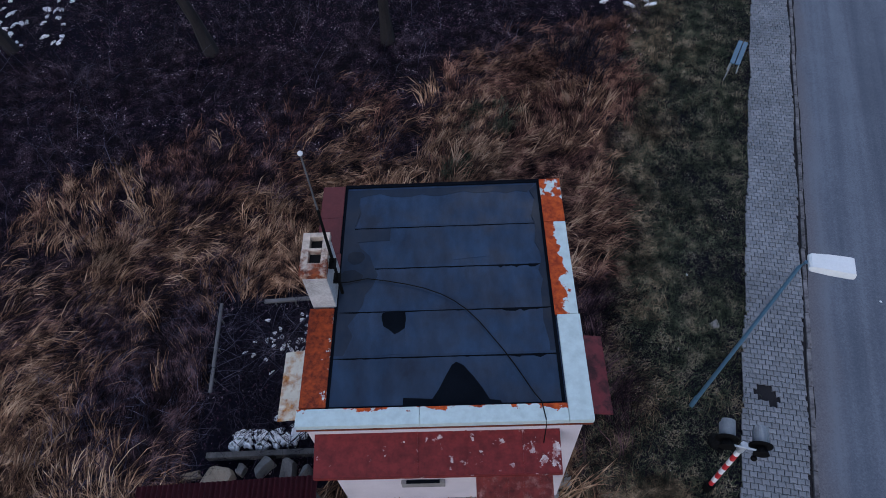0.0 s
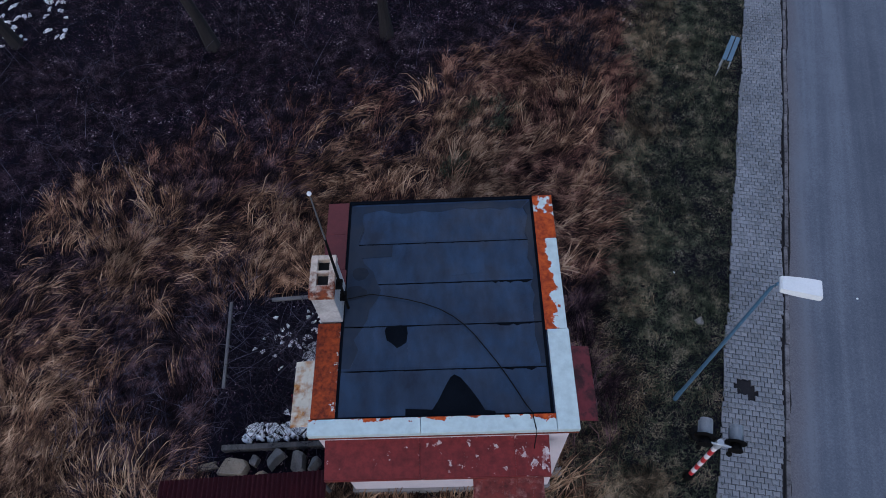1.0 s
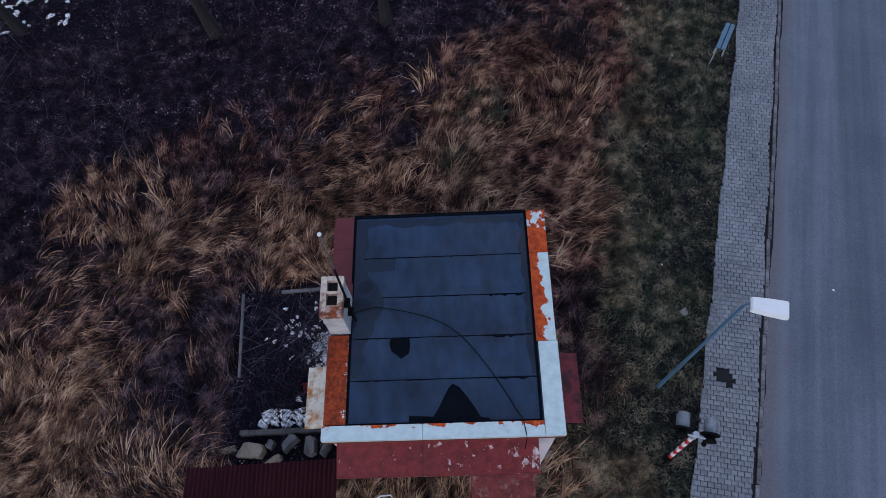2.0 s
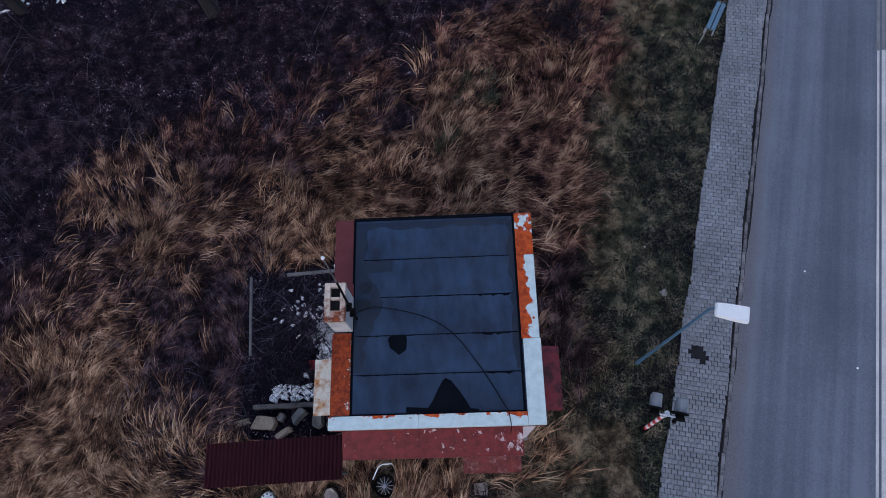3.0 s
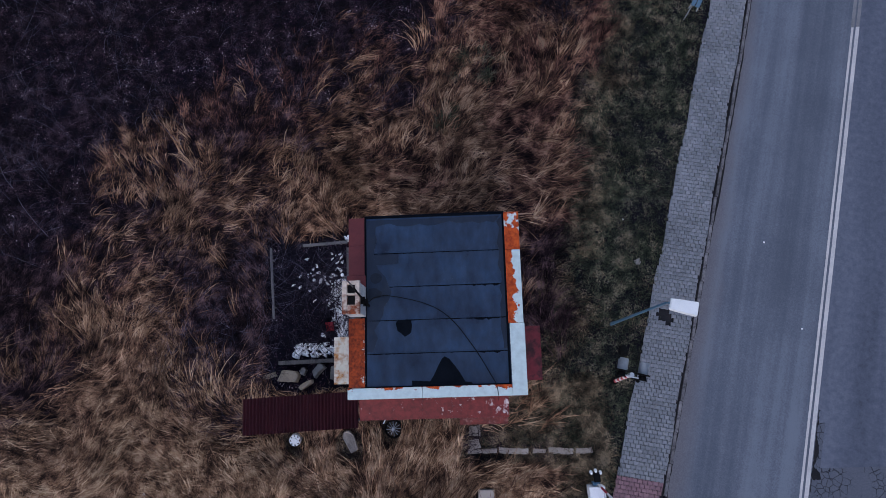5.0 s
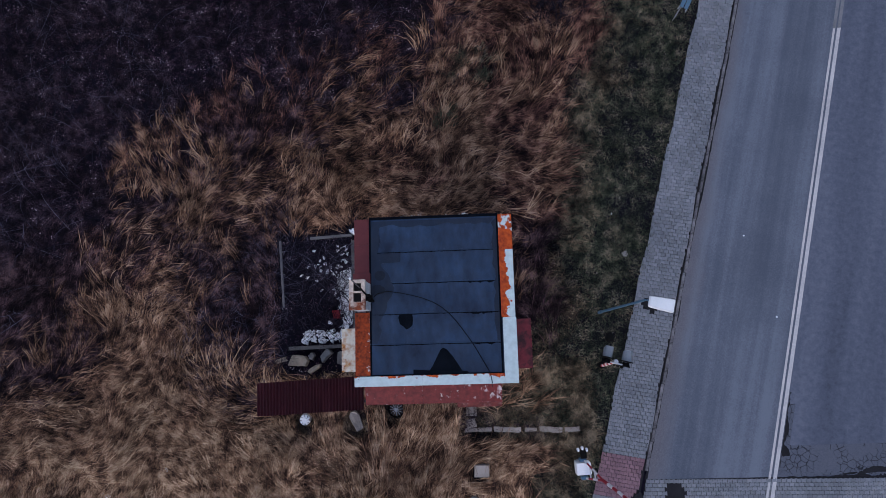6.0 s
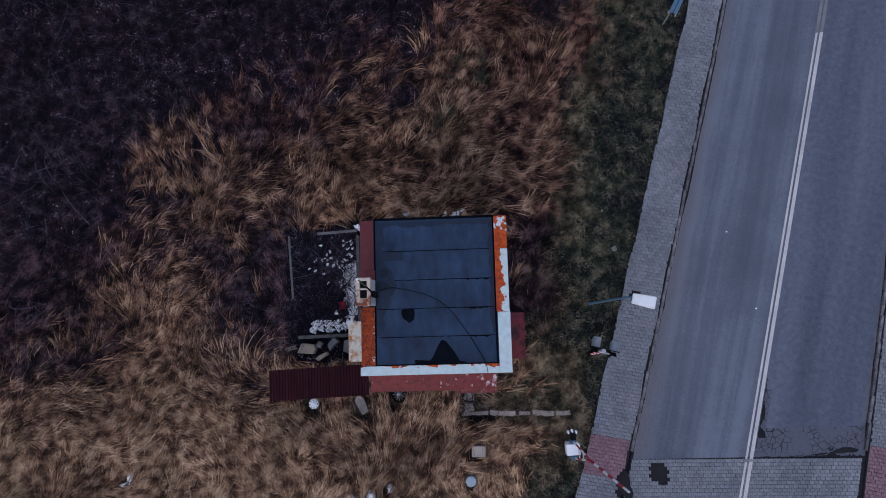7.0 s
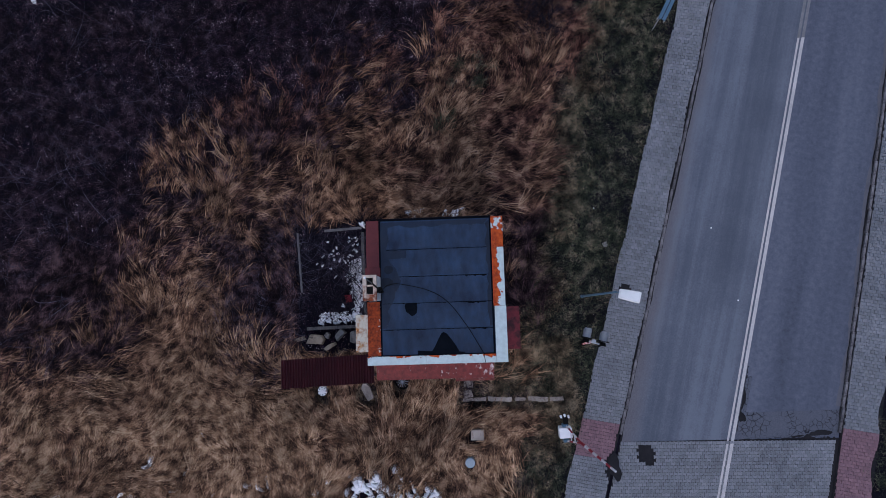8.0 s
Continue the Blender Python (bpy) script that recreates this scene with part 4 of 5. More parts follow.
# ---- vegetation ----
def blades(root, turn, length, width, rise, lift, bend, R):
    """Strips that rise from their root, bend over and lie down. All arguments are arrays."""
    n = len(root)
    d = np.stack([np.cos(turn), np.sin(turn), np.zeros(n)], 1)
    side = np.stack([-np.sin(turn), np.cos(turn), np.zeros(n)], 1)
    co = np.zeros((n, 7, 3), np.float32)
    for k, (f, h, w) in enumerate(((0.0, 0.0, 1.0), (0.28, 0.85, 1.0), (0.66, 1.0, 0.8), (1.0, 0.45, 0.0))):
        c = root + d * (length * f * (1 - 0.25 * np.abs(bend) * f))[:, None] + side * (bend * length * f * f)[:, None]
        c[:, 2] += lift + rise * h
        if k < 3:
            tiltv = side * (width * w * 0.5)[:, None]
            tiltv[:, 2] += width * w * R.uniform(-0.35, 0.35, n)
            co[:, 2 * k], co[:, 2 * k + 1] = c - tiltv, c + tiltv
        else:
            co[:, 6] = c
    base = (np.arange(n) * 7)[:, None]
    loops = (base + np.array([0, 1, 3, 2, 2, 3, 5, 4, 4, 5, 6])[None]).ravel()
    return co.reshape(-1, 3), loops, np.tile([4, 4, 3], n)


def hut_clear(x, y, pad=0.0):
    """True where nothing of the hut, the bed or the lean-to stands."""
    u, v = 0.9983 * (x - 0.2) - 0.0576 * (y - 5.5), 0.0576 * (x - 0.2) + 0.9983 * (y - 5.5)
    hut_in = (np.abs(u) < 2.3 + pad) & (v > -2.45 - pad) & (v < 2.45 + pad)
    bed_in = (x > -5.75) & (x < -2.0) & (y > 3.4) & (y < 8.85)
    return ~(hut_in | bed_in)


# how the long grass lies: x, y and the angle in degrees
LIE = ((4.6, 16.0, 30), (3.6, 12.6, 24), (0.5, 12.0, 34), (-2.0, 10.5, 16), (2.8, 9.6, -14), (-8.5, 10.5, 42), (-7.0, 8.5, 62), (-10.5, 5.2, 74), (-11.6, 2.8, 40), (-14.8, 2.6, 14),
       (-16.5, 5.0, 30), (-7.8, 2.4, 124), (-6.6, 4.8, 22), (-5.0, 0.8, 84), (-1.8, 0.4, 86), (1.2, -0.4, 68), (-13.8, -0.6, 8), (-9.0, -1.0, 48), (-3.5, -2.0, 70), (-17.0, 0.0, 20), (3.2, 6.0, 80))


def lie_of(x, y):
    """The angle at which the grass lies, from the nearest of the known places."""
    c, q = 0 * x, 0 * x
    for px, py, deg in LIE:
        w = 1 / ((x - px) ** 2 + (y - py) ** 2 + 0.3) ** 1.5
        c, q = c + w * math.cos(math.radians(deg)), q + w * math.sin(math.radians(deg))
    return np.arctan2(q, c)


def bare(x, y):
    """True where no long blade may lie: slabs, covers, snow and the roofs."""
    k = ~off_path(x, y) | ((x > -5.6) & (x < -2.6) & (y > 3.7) & (y < 8.3))
    for hx, hy, hr in CLEARED:
        k = k | ((x - hx) ** 2 + (y - hy) ** 2 < (0.36 * hr) ** 2)
    for hx, hy, ha, hb, _ in SNOW_SPOTS + SNOW_BACK:
        k = k | ((x - hx) ** 2 + (y - hy) ** 2 < (0.36 * (ha + hb)) ** 2)
    return k


def grass_field(name, n_clumps, per, area, keep, mat, label, seed, length=(0.4, 0.85), rise=(0.08, 0.3), width=(0.008, 0.016), spread=0.17, fan=0.42, lying=False):
    """Tufts of blades. lying: long locks whose blades lie side by side, as the wind has laid them."""
    R = np.random.RandomState(seed)
    x0, x1, y0, y1 = area
    cx, cy = R.uniform(x0, x1, n_clumps), R.uniform(y0, y1, n_clumps)
    ok = R.rand(n_clumps) < keep(cx, cy)
    cx, cy = cx[ok], cy[ok]
    if lying:
        flow = lie_of(cx, cy) + 1.9 * (vnoise(cx, cy, 2.4, 501) - 0.5) + 1.6 * (vnoise(cx, cy, 0.9, 502) - 0.5) + np.where(vnoise(cx, cy, 1.6, 503) > 0.66, 0.75, 0.0)
    else:
        flow = 2 * math.pi * (vnoise(cx, cy, 3.2, seed + 1) * 1.2 + 0.42 * vnoise(cx, cy, 1.0, seed + 2)) + 3.4
    size = 0.5 + 1.0 * vnoise(cx, cy, 0.8, seed + 3)
    if lying:
        size = size * np.interp(cy, (4, 12), (1.0, 0.8))
    turn_c = flow + R.normal(0, 0.2, len(cx))
    bend_c = 1.1 * (vnoise(cx, cy, 0.8, seed + 4) - 0.5) + R.normal(0, 0.2, len(cx))
    i = np.repeat(np.arange(len(cx)), per)
    n = len(i)
    along, across = R.normal(0, spread * (1.9 if lying else 1.0), n), R.normal(0, spread * (0.55 if lying else 1.0), n)
    root = np.zeros((n, 3))
    ca, sa = np.cos(turn_c[i]), np.sin(turn_c[i])
    root[:, 0], root[:, 1] = cx[i] + ca * along - sa * across, cy[i] + sa * along + ca * across
    turn = turn_c[i] + R.normal(0, fan, n) + (1.3 * across if lying else 0)
    ln = R.uniform(*length, n) * size[i]
    rs = R.uniform(*rise, n) * size[i]
    wd, bend, lift = R.uniform(*width, n), bend_c[i] + R.normal(0, 0.14, n), R.uniform(0, 0.05, n)
    tone = R.rand(len(cx))[i]
    if lying:
        free = ~bare(root[:, 0], root[:, 1])
        for f in (0.5, 0.8, 1.0):
            free &= ~bare(root[:, 0] + f * ln * np.cos(turn) - bend * ln * f * f * np.sin(turn), root[:, 1] + f * ln * np.sin(turn) + bend * ln * f * f * np.cos(turn))
        root, turn, ln, rs, wd, bend, lift, tone = (v[free] for v in (root, turn, ln, rs, wd, bend, lift, tone))
    me = raw_mesh(name, *blades(root, turn, ln, wd, rs, lift, bend, R), mat)
    me.attributes.new("tone", "FLOAT", "POINT").data.foreach_set("value", np.repeat(tone, 7).astype(np.float32))
    return tagged(new(name, me), label, "grass", kind="stuff")


straw = blade_mat("dry_grass", ((0.0, (0.012, 0.007, 0.008)), (0.28, (0.050, 0.027, 0.020)), (0.6, (0.22, 0.120, 0.072)), (1.0, (0.60, 0.375, 0.235))), (0.36, 1.0), 0.4)
bright_straw = blade_mat("pale_straw", ((0.0, (0.040, 0.022, 0.018)), (0.35, (0.15, 0.080, 0.048)), (0.7, (0.39, 0.225, 0.130)), (1.0, (0.70, 0.46, 0.29))), (0.32, 1.0), 0.4)
lower_straw = blade_mat("lower_straw", ((0.0, (0.045, 0.025, 0.018)), (0.35, (0.22, 0.125, 0.072)), (0.7, (0.52, 0.32, 0.185)), (1.0, (0.80, 0.56, 0.35))), (0.42, 1.0), 0.5)
russet = blade_mat("russet_grass", ((0.0, (0.008, 0.004, 0.006)), (0.35, (0.054, 0.025, 0.022)), (0.7, (0.19, 0.089, 0.063)), (1.0, (0.48, 0.265, 0.175))), (0.4, 1.0), 0.45)
russet_thin = blade_mat("thin_straw", ((0.0, (0.02, 0.016, 0.011)), (0.4, (0.10, 0.072, 0.045)), (0.8, (0.26, 0.19, 0.115)), (1.0, (0.50, 0.375, 0.235))), (0.5, 1.0), 0.6)
# thatch tones carry the shade under the blades as well
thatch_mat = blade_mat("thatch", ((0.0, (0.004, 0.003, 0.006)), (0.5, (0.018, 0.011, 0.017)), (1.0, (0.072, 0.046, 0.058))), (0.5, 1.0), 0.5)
# dead grass for the SHADY spots, its shade put into the colour
shady_mat = blade_mat("shaded_dead_grass", ((0.0, (0.005, 0.003, 0.005)), (0.4, (0.018, 0.010, 0.014)), (0.75, (0.064, 0.036, 0.042)), (1.0, (0.20, 0.122, 0.124))), (0.45, 1.0), 0.5)
dark_straw = blade_mat("dead_stalks", ((0.0, (0.008, 0.006, 0.009)), (0.55, (0.032, 0.022, 0.033)), (1.0, (0.14, 0.102, 0.125))), (0.5, 1.0), 0.5)
green = blade_mat("green_grass", ((0.0, (0.012, 0.017, 0.012)), (0.45, (0.054, 0.068, 0.041)), (0.8, (0.135, 0.142, 0.086)), (1.0, (0.32, 0.26, 0.18))), (0.5, 1.0), 0.6)


# x, y and radius of spots where darker blades paint shade on the meadow
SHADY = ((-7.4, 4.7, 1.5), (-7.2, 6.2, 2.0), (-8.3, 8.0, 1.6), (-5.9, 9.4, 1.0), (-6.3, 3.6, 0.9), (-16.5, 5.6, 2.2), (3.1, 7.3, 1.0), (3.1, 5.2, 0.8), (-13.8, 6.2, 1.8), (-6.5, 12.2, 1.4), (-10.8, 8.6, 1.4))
HOLLOWS = ((3.1, 7.3, 1.2, 0.85), (-16.8, 5.6, 2.2, 0.8), (-10.2, 10.6, 1.6, 0.3), (-8.1, 7.6, 1.6, 0.6), (-6.9, 4.4, 1.6, 0.92), (-6.4, 7.6, 1.3, 0.85), (-7.6, 2.9, 1.2, 0.5), (-14.4, 6.6, 1.8, 0.6), (-3.2, 13.8, 2.0, 0.6), (-6.6, 8.6, 1.0, 0.6), (-7.0, 6.0, 2.4, 0.94), (-6.0, 3.9, 0.9, 0.5), (-5.6, 11.6, 1.6, 0.55), (-15.0, 6.8, 3.2, 0.85), (-11.6, 8.8, 1.6, 0.6), (-1.4, 13.6, 1.8, 0.5),
           (3.6, 5.5, 0.9, 0.7), (-2.2, -2.3, 1.9, 0.3), (-8.2, -2.2, 2.0, 0.3))
CLEARED = ((-4.97, 2.0, 1.0), (-3.17, 1.85, 1.25), (-1.72, 2.3, 1.0), (1.08, -0.15, 0.95), (0.7, -1.15, 0.72), (0.86, 1.65, 0.8), (4.4, 0.0, 0.8), (-12.1, -0.15, 0.35))


def off_path(x, y):
    line = (x > 0.4) & (x < 4.75) & (np.abs(y - 1.24 + 0.075 * (x - 0.7)) < 0.12)
    door_slabs = (np.abs(x - 0.87) < 0.22) & (y > 1.1) & (y < 2.2)
    return ~(line | door_slabs)


def meadow_keep(x, y):
    wob = 3.4 * (vnoise(x, y, 2.1, 98) - 0.5) + 2.0 * (vnoise(x, y, 0.8, 94) - 0.5)
    k = np.clip((litter_edge(x) - y + wob) / 6.5 + 0.42, 0, 1) * np.clip((meadow_x(y) - x + 0.3 * wob) / 1.2 + 0.5, 0, 1) * hut_clear(x, y, -0.1)
    k = k * np.clip(0.3 + 1.35 * vnoise(x, y, 2.0, 91), 0.22, 1)
    for hx, hy, hr, much in HOLLOWS:
        k = k * (1 - much * np.exp(-((x - hx) ** 2 + (y - hy) ** 2) / hr ** 2))
    for hx, hy, hr in CLEARED:
        k = k * ((x - hx) ** 2 + (y - hy) ** 2 > (0.4 * hr) ** 2)
    for hx, hy, ha, hb, _ in SNOW_SPOTS:
        k = k * (((x - hx) ** 2 + (y - hy) ** 2) > (0.32 * (ha + hb) + 0.02) ** 2)
    on_path = (x > 0.3) & (x < 4.9) & (np.abs(y - 1.24 + 0.075 * (x - 0.7)) < 0.62)
    yard = (x > -2.6) & (x < 5) & (y > 1.3) & (y < 3.2)
    return k * ~on_path * np.where(yard, 0.14, 1.0)


def russet_share(x, y):
    """How much of the meadow is the darker russet kind: more towards the trees."""
    return np.clip((y - 0.62 * litter_edge(x)) / 7 + 0.9 * (vnoise(x, y, 2.6, 95) - 0.5) + 1.2 * ((x > 2.2) & (y > 2)), 0, 1)


grass_field("dry_grass", 11500, 27, (-21, 6.5, -5, 18.5), lambda x, y: meadow_keep(x, y) * (1 - russet_share(x, y)), straw, "long matted dry winter grass", 20, (0.5, 1.15), (0.06, 0.34), (0.010, 0.022), 0.13, 0.27, True)
grass_field("dry_grass", 8200, 10, (-21, 6.0, -5, 17.5), lambda x, y: meadow_keep(x, y) * (1 - 0.6 * russet_share(x, y)), bright_straw, "long pale strands lying over the winter grass", 25, (0.55, 1.25), (0.24, 0.42), (0.012, 0.025), 0.10, 0.24, True)
grass_field("dry_grass", 9600, 16, (-20, 3.6, -5, 6), lambda x, y: meadow_keep(x, y) * np.clip((4.0 - y) / 3.6 + 0.5 * (vnoise(x, y, 2.2, 96) - 0.5), 0, 1), lower_straw, "pale matted straw in the lower meadow", 27, (0.55, 1.2), (0.2, 0.42), (0.012, 0.026), 0.12, 0.24, True)
grass_field("thatch", 7000, 30, (-21, 6.5, -5, 19), lambda x, y: (x < meadow_x(y) + 0.8) * hut_clear(x, y, 0.0) * (0.4 + 0.6 * vnoise(x, y, 1.4, 90)), thatch_mat, "flattened thatch under the winter grass, shade in its dark colour", 35, (0.2, 0.5), (0.02, 0.09), (0.008, 0.016), 0.2, 0.8)
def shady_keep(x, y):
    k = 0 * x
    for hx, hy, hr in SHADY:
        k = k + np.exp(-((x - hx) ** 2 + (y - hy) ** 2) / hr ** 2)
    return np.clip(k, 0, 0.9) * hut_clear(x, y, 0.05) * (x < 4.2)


grass_field("dark_grass", 7200, 26, (-19, 4.5, 2.5, 14), shady_keep, shady_mat, "purple-brown dead grass and weeds, shade in their dull colour", 36, (0.45, 1.0), (0.06, 0.3), (0.009, 0.018), 0.14, 0.26, True)
grass_field("russet_grass", 11500, 24, (-21, 7, -5, 19), lambda x, y: meadow_keep(x, y) * russet_share(x, y), russet, "matted russet winter grass", 30, (0.4, 0.85), (0.06, 0.32), (0.010, 0.020), 0.14, 0.38, True)


def litter_keep(x, y):
    return np.clip((y - litter_edge(x)) / 4 + 1.0, 0, 1) * (x < meadow_x(y) + 0.3) * (0.4 + 0.6 * vnoise(x, y, 1.5, 92)) * hut_clear(x, y)


grass_field("dead_stalks", 2600, 26, (-22, 8, 6, 26), litter_keep, dark_straw, "sparse dark dead stalks among leaf litter", 40, (0.25, 0.6), (0.04, 0.2), (0.006, 0.012), 0.25, 1.2)


def verge_keep(x, y):
    wx = 5.17 + 0.348 * y
    return np.clip((x - meadow_x(y)) / 0.7 + 0.6, 0, 1) * (x < wx - 0.06 + 0.16 * vnoise(x, y, 0.5, 93))


grass_field("verge_grass", 15500, 22, (2.2, 14, -5, 25), verge_keep, green, "short dark green winter turf of the verge", 60, (0.05, 0.14), (0.02, 0.08), (0.007, 0.013), 0.2, 3.0)


def fringe_keep(x, y):
    return verge_keep(x, y) * off_path(x, y) * np.clip(1.3 - (x - meadow_x(y)) / 1.6 + 1.2 * (vnoise(x, y, 0.9, 99) - 0.5), 0.04, 1)


grass_field("thin_dry_grass", 10500, 15, (1.5, 13, -5, 22), fringe_keep, russet_thin, "thin short dry grass at the edge of the verge", 66, (0.12, 0.34), (0.03, 0.13), (0.006, 0.012), 0.18, 1.0)
grass_field("thin_dry_grass", 4600, 16, (-6.2, 5, 0.0, 3.3), lambda x, y: 0.75 * hut_clear(x, y, 0.1) * off_path(x, y), russet_thin, "trodden thin grass before the hut", 67, (0.12, 0.32), (0.02, 0.08), (0.006, 0.012), 0.16, 1.4)
grass_field("verge_grass", 1200, 18, (-3, 5, 0.2, 3.3), lambda x, y: 0.75 * hut_clear(x, y, 0.1) * off_path(x, y), green, "short green tufts before the hut", 68, (0.08, 0.2), (0.02, 0.07), (0.006, 0.012), 0.14, 2.0)


grass_field("green_tuft", 11, 50, (0.5, 1.4, 12.3, 13.2), lambda x, y: 1.0 + 0 * x, green, "small green grass tufts in the dry meadow", 74, (0.15, 0.3), (0.2, 0.42), (0.007, 0.014), 0.1, 3.0)
grass_field("green_tuft", 18, 40, (1.2, 3.2, 13.8, 15.2), lambda x, y: 0.6 + 0 * x, green, "small green grass tufts in the dry meadow", 75, (0.15, 0.3), (0.2, 0.4), (0.007, 0.014), 0.12, 3.0)


def far_keep(x, y):
    return (x > 15.28 + 0.28 * y + 1.62).astype(float)


grass_field("verge_grass", 1500, 22, (14, 22, -6, 8), far_keep, green, "dark green turf beyond the far pavement", 70, (0.07, 0.22), (0.03, 0.1), (0.006, 0.012), 0.16, 3.0)


def leaf_scatter(name, n, area, keep, mat, label, seed, size=(0.02, 0.05), lift=(0.01, 0.12)):
    R = np.random.RandomState(seed)
    x, y = R.uniform(area[0], area[1], n), R.uniform(area[2], area[3], n)
    ok = R.rand(n) < keep(x, y)
    x, y = x[ok], y[ok]
    n = len(x)
    a, sz, z = R.uniform(0, 6.28, n), R.uniform(*size, n), R.uniform(*lift, n)
    co = np.zeros((n, 4, 3), np.float32)
    for k, (p, q) in enumerate(((-1, 0), (0, -0.6), (1, 0), (0, 0.6))):
        co[:, k, 0] = x + sz * (p * np.cos(a) - q * np.sin(a))
        co[:, k, 1] = y + sz * (p * np.sin(a) + q * np.cos(a))
        co[:, k, 2] = z + sz * R.uniform(-0.5, 0.5, n)
    loops = (np.arange(n) * 4)[:, None] + np.array([0, 1, 2, 0, 2, 3])[None]
    me = raw_mesh(name, co.reshape(-1, 3), loops.ravel(), np.full(2 * n, 3), mat)
    return tagged(new(name, me), label, "leaves", kind="stuff")


# brown leaf tones with the bluish cast of the sky mixed into the colour
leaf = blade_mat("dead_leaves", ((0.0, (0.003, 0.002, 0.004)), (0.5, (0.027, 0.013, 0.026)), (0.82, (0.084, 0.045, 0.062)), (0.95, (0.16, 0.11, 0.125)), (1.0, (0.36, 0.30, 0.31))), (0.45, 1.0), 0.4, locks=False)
pale_leaf = blade_mat("pale_leaves", ((0.0, (0.03, 0.02, 0.015)), (0.6, (0.10, 0.075, 0.055)), (1.0, (0.42, 0.38, 0.34))), (0.7, 1.0), 0.4, locks=False)
leaf_scatter("leaf_litter", 210000, (-24, 9, 6, 28), lambda x, y: np.clip((y - litter_edge(x)) / 5 + 0.9, 0, 1) * (x < meadow_x(y) + 0.5) * np.clip(1 + (x + 4) / 14, 0.5, 1), leaf, "dark fallen leaves under the trees, purple-brown with a sky tint in the colour", 80)
leaf_scatter("leaf_litter", 42000, (2.2, 14, -5, 25), lambda x, y: verge_keep(x, y) * vnoise(x, y, 1.3, 97), pale_leaf, "pale fallen leaves on the verge", 81, (0.009, 0.024), (0.03, 0.10))
leaf_scatter("leaf_litter", 1800, (-5.6, -2.4, 3.4, 8.6), lambda x, y: 0.8 + 0 * x, leaf, "dark leaves on the bramble bed", 82, (0.02, 0.045))


def stems(name, n, area, keep, mat, label, category, seed, length=(0.8, 2.2), rise=(0.3, 1.2), width=(0.008, 0.016), twig=5):
    """Thin arching stems with side twigs, as three-sided tubes."""
    r = random.Random(seed)
    verts, faces = [], []

    def tube3(pts, r0):
        base = len(verts)
        for i, p in enumerate(pts):
            w = r0 * (1 - 0.75 * i / (len(pts) - 1))
            verts.extend(((p[0] + w, p[1], p[2]), (p[0] - w * 0.5, p[1] + w * 0.87, p[2] + w * 0.5), (p[0] - w * 0.5, p[1] - w * 0.87, p[2] + w * 0.6)))
        for i in range(len(pts) - 1):
            for k in range(3):
                a, b = base + 3 * i + k, base + 3 * i + (k + 1) % 3
                faces.append((a, b, b + 3, a + 3))

    made = 0
    while made < n:
        x, y = r.uniform(area[0], area[1]), r.uniform(area[2], area[3])
        if r.random() > float(keep(np.array([x]), np.array([y]))[0]):
            continue
        made += 1
        a, ln, h = r.uniform(0, 6.28), r.uniform(*length), r.uniform(*rise)
        bendy, pts = r.uniform(-0.8, 0.8), []
        for i in range(6):
            f = i / 5
            b = a + bendy * f
            pts.append((x + ln * f * math.cos(b), y + ln * f * math.sin(b), h * (2.2 * f - 1.3 * f * f) + r.uniform(-0.02, 0.02)))
        w = r.uniform(*width)
        tube3(pts, w)
        for _ in range(r.randrange(twig + 1)):
            i = r.randrange(1, 5)
            b, tl = a + r.choice((-1, 1)) * r.uniform(0.4, 1.2), ln * r.uniform(0.15, 0.45)
            p = pts[i]
            tube3([(p[0] + tl * f * math.cos(b), p[1] + tl * f * math.sin(b), max(0.02, p[2] + tl * f * r.uniform(0.0, 0.5))) for f in (0, 0.5, 1.0)], w * 0.55)
    me = bpy.data.meshes.new(name)
    me.from_pydata(verts, [], faces)
    me.materials.append(mat)
    return tagged(new(name, me), label, category, kind="stuff")


dark_twig = blade_mat("dark_twigs", ((0.0, (0.006, 0.005, 0.008)), (0.6, (0.022, 0.018, 0.028)), (1.0, (0.07, 0.057, 0.075))), (0.7, 1.0), 0.5, locks=False)
twig_mat = blade_mat("bramble_stems", ((0.0, (0.009, 0.008, 0.013)), (0.55, (0.038, 0.034, 0.052)), (1.0, (0.150, 0.135, 0.175))), (0.7, 1.0), 0.5, locks=False)
pale_twig = blade_mat("pale_stems", ((0.0, (0.030, 0.027, 0.040)), (0.6, (0.085, 0.078, 0.108)), (1.0, (0.20, 0.185, 0.23))), (0.7, 1.0), 0.5, locks=False)
stems("bramble_stems", 360, (-5.6, -2.6, 4.6, 8.6), lambda x, y: 1.0 + 0 * x, dark_twig, "tangled bare bramble stems in the old bed", "brambles", 5, (0.4, 1.2), (0.15, 0.5), (0.006, 0.012))
stems("bramble_stems", 150, (-3.9, -2.9, 4.6, 7.6), lambda x, y: 1.0 + 0 * x, dark_twig, "dark bramble stems over the melting snow", "brambles", 16, (0.4, 1.0), (0.15, 0.4), (0.009, 0.016))
stems("bramble_stems", 520, (-9.6, -4.8, 3, 9), lambda x, y: hut_clear(x, y) * 1.0, twig_mat, "bare bramble stems among dry grass", "brambles", 6, (0.5, 1.4), (0.2, 0.5), (0.006, 0.011))
stems("undergrowth", 900, (-23, 8.5, 7, 27), lambda x, y: np.clip((y - litter_edge(x)) / 4 + 0.15, 0, 1) * (x < meadow_x(y) + 1), twig_mat, "thin bare undergrowth under the trees", "undergrowth", 8, (0.5, 2.2), (0.3, 1.5), (0.005, 0.012))


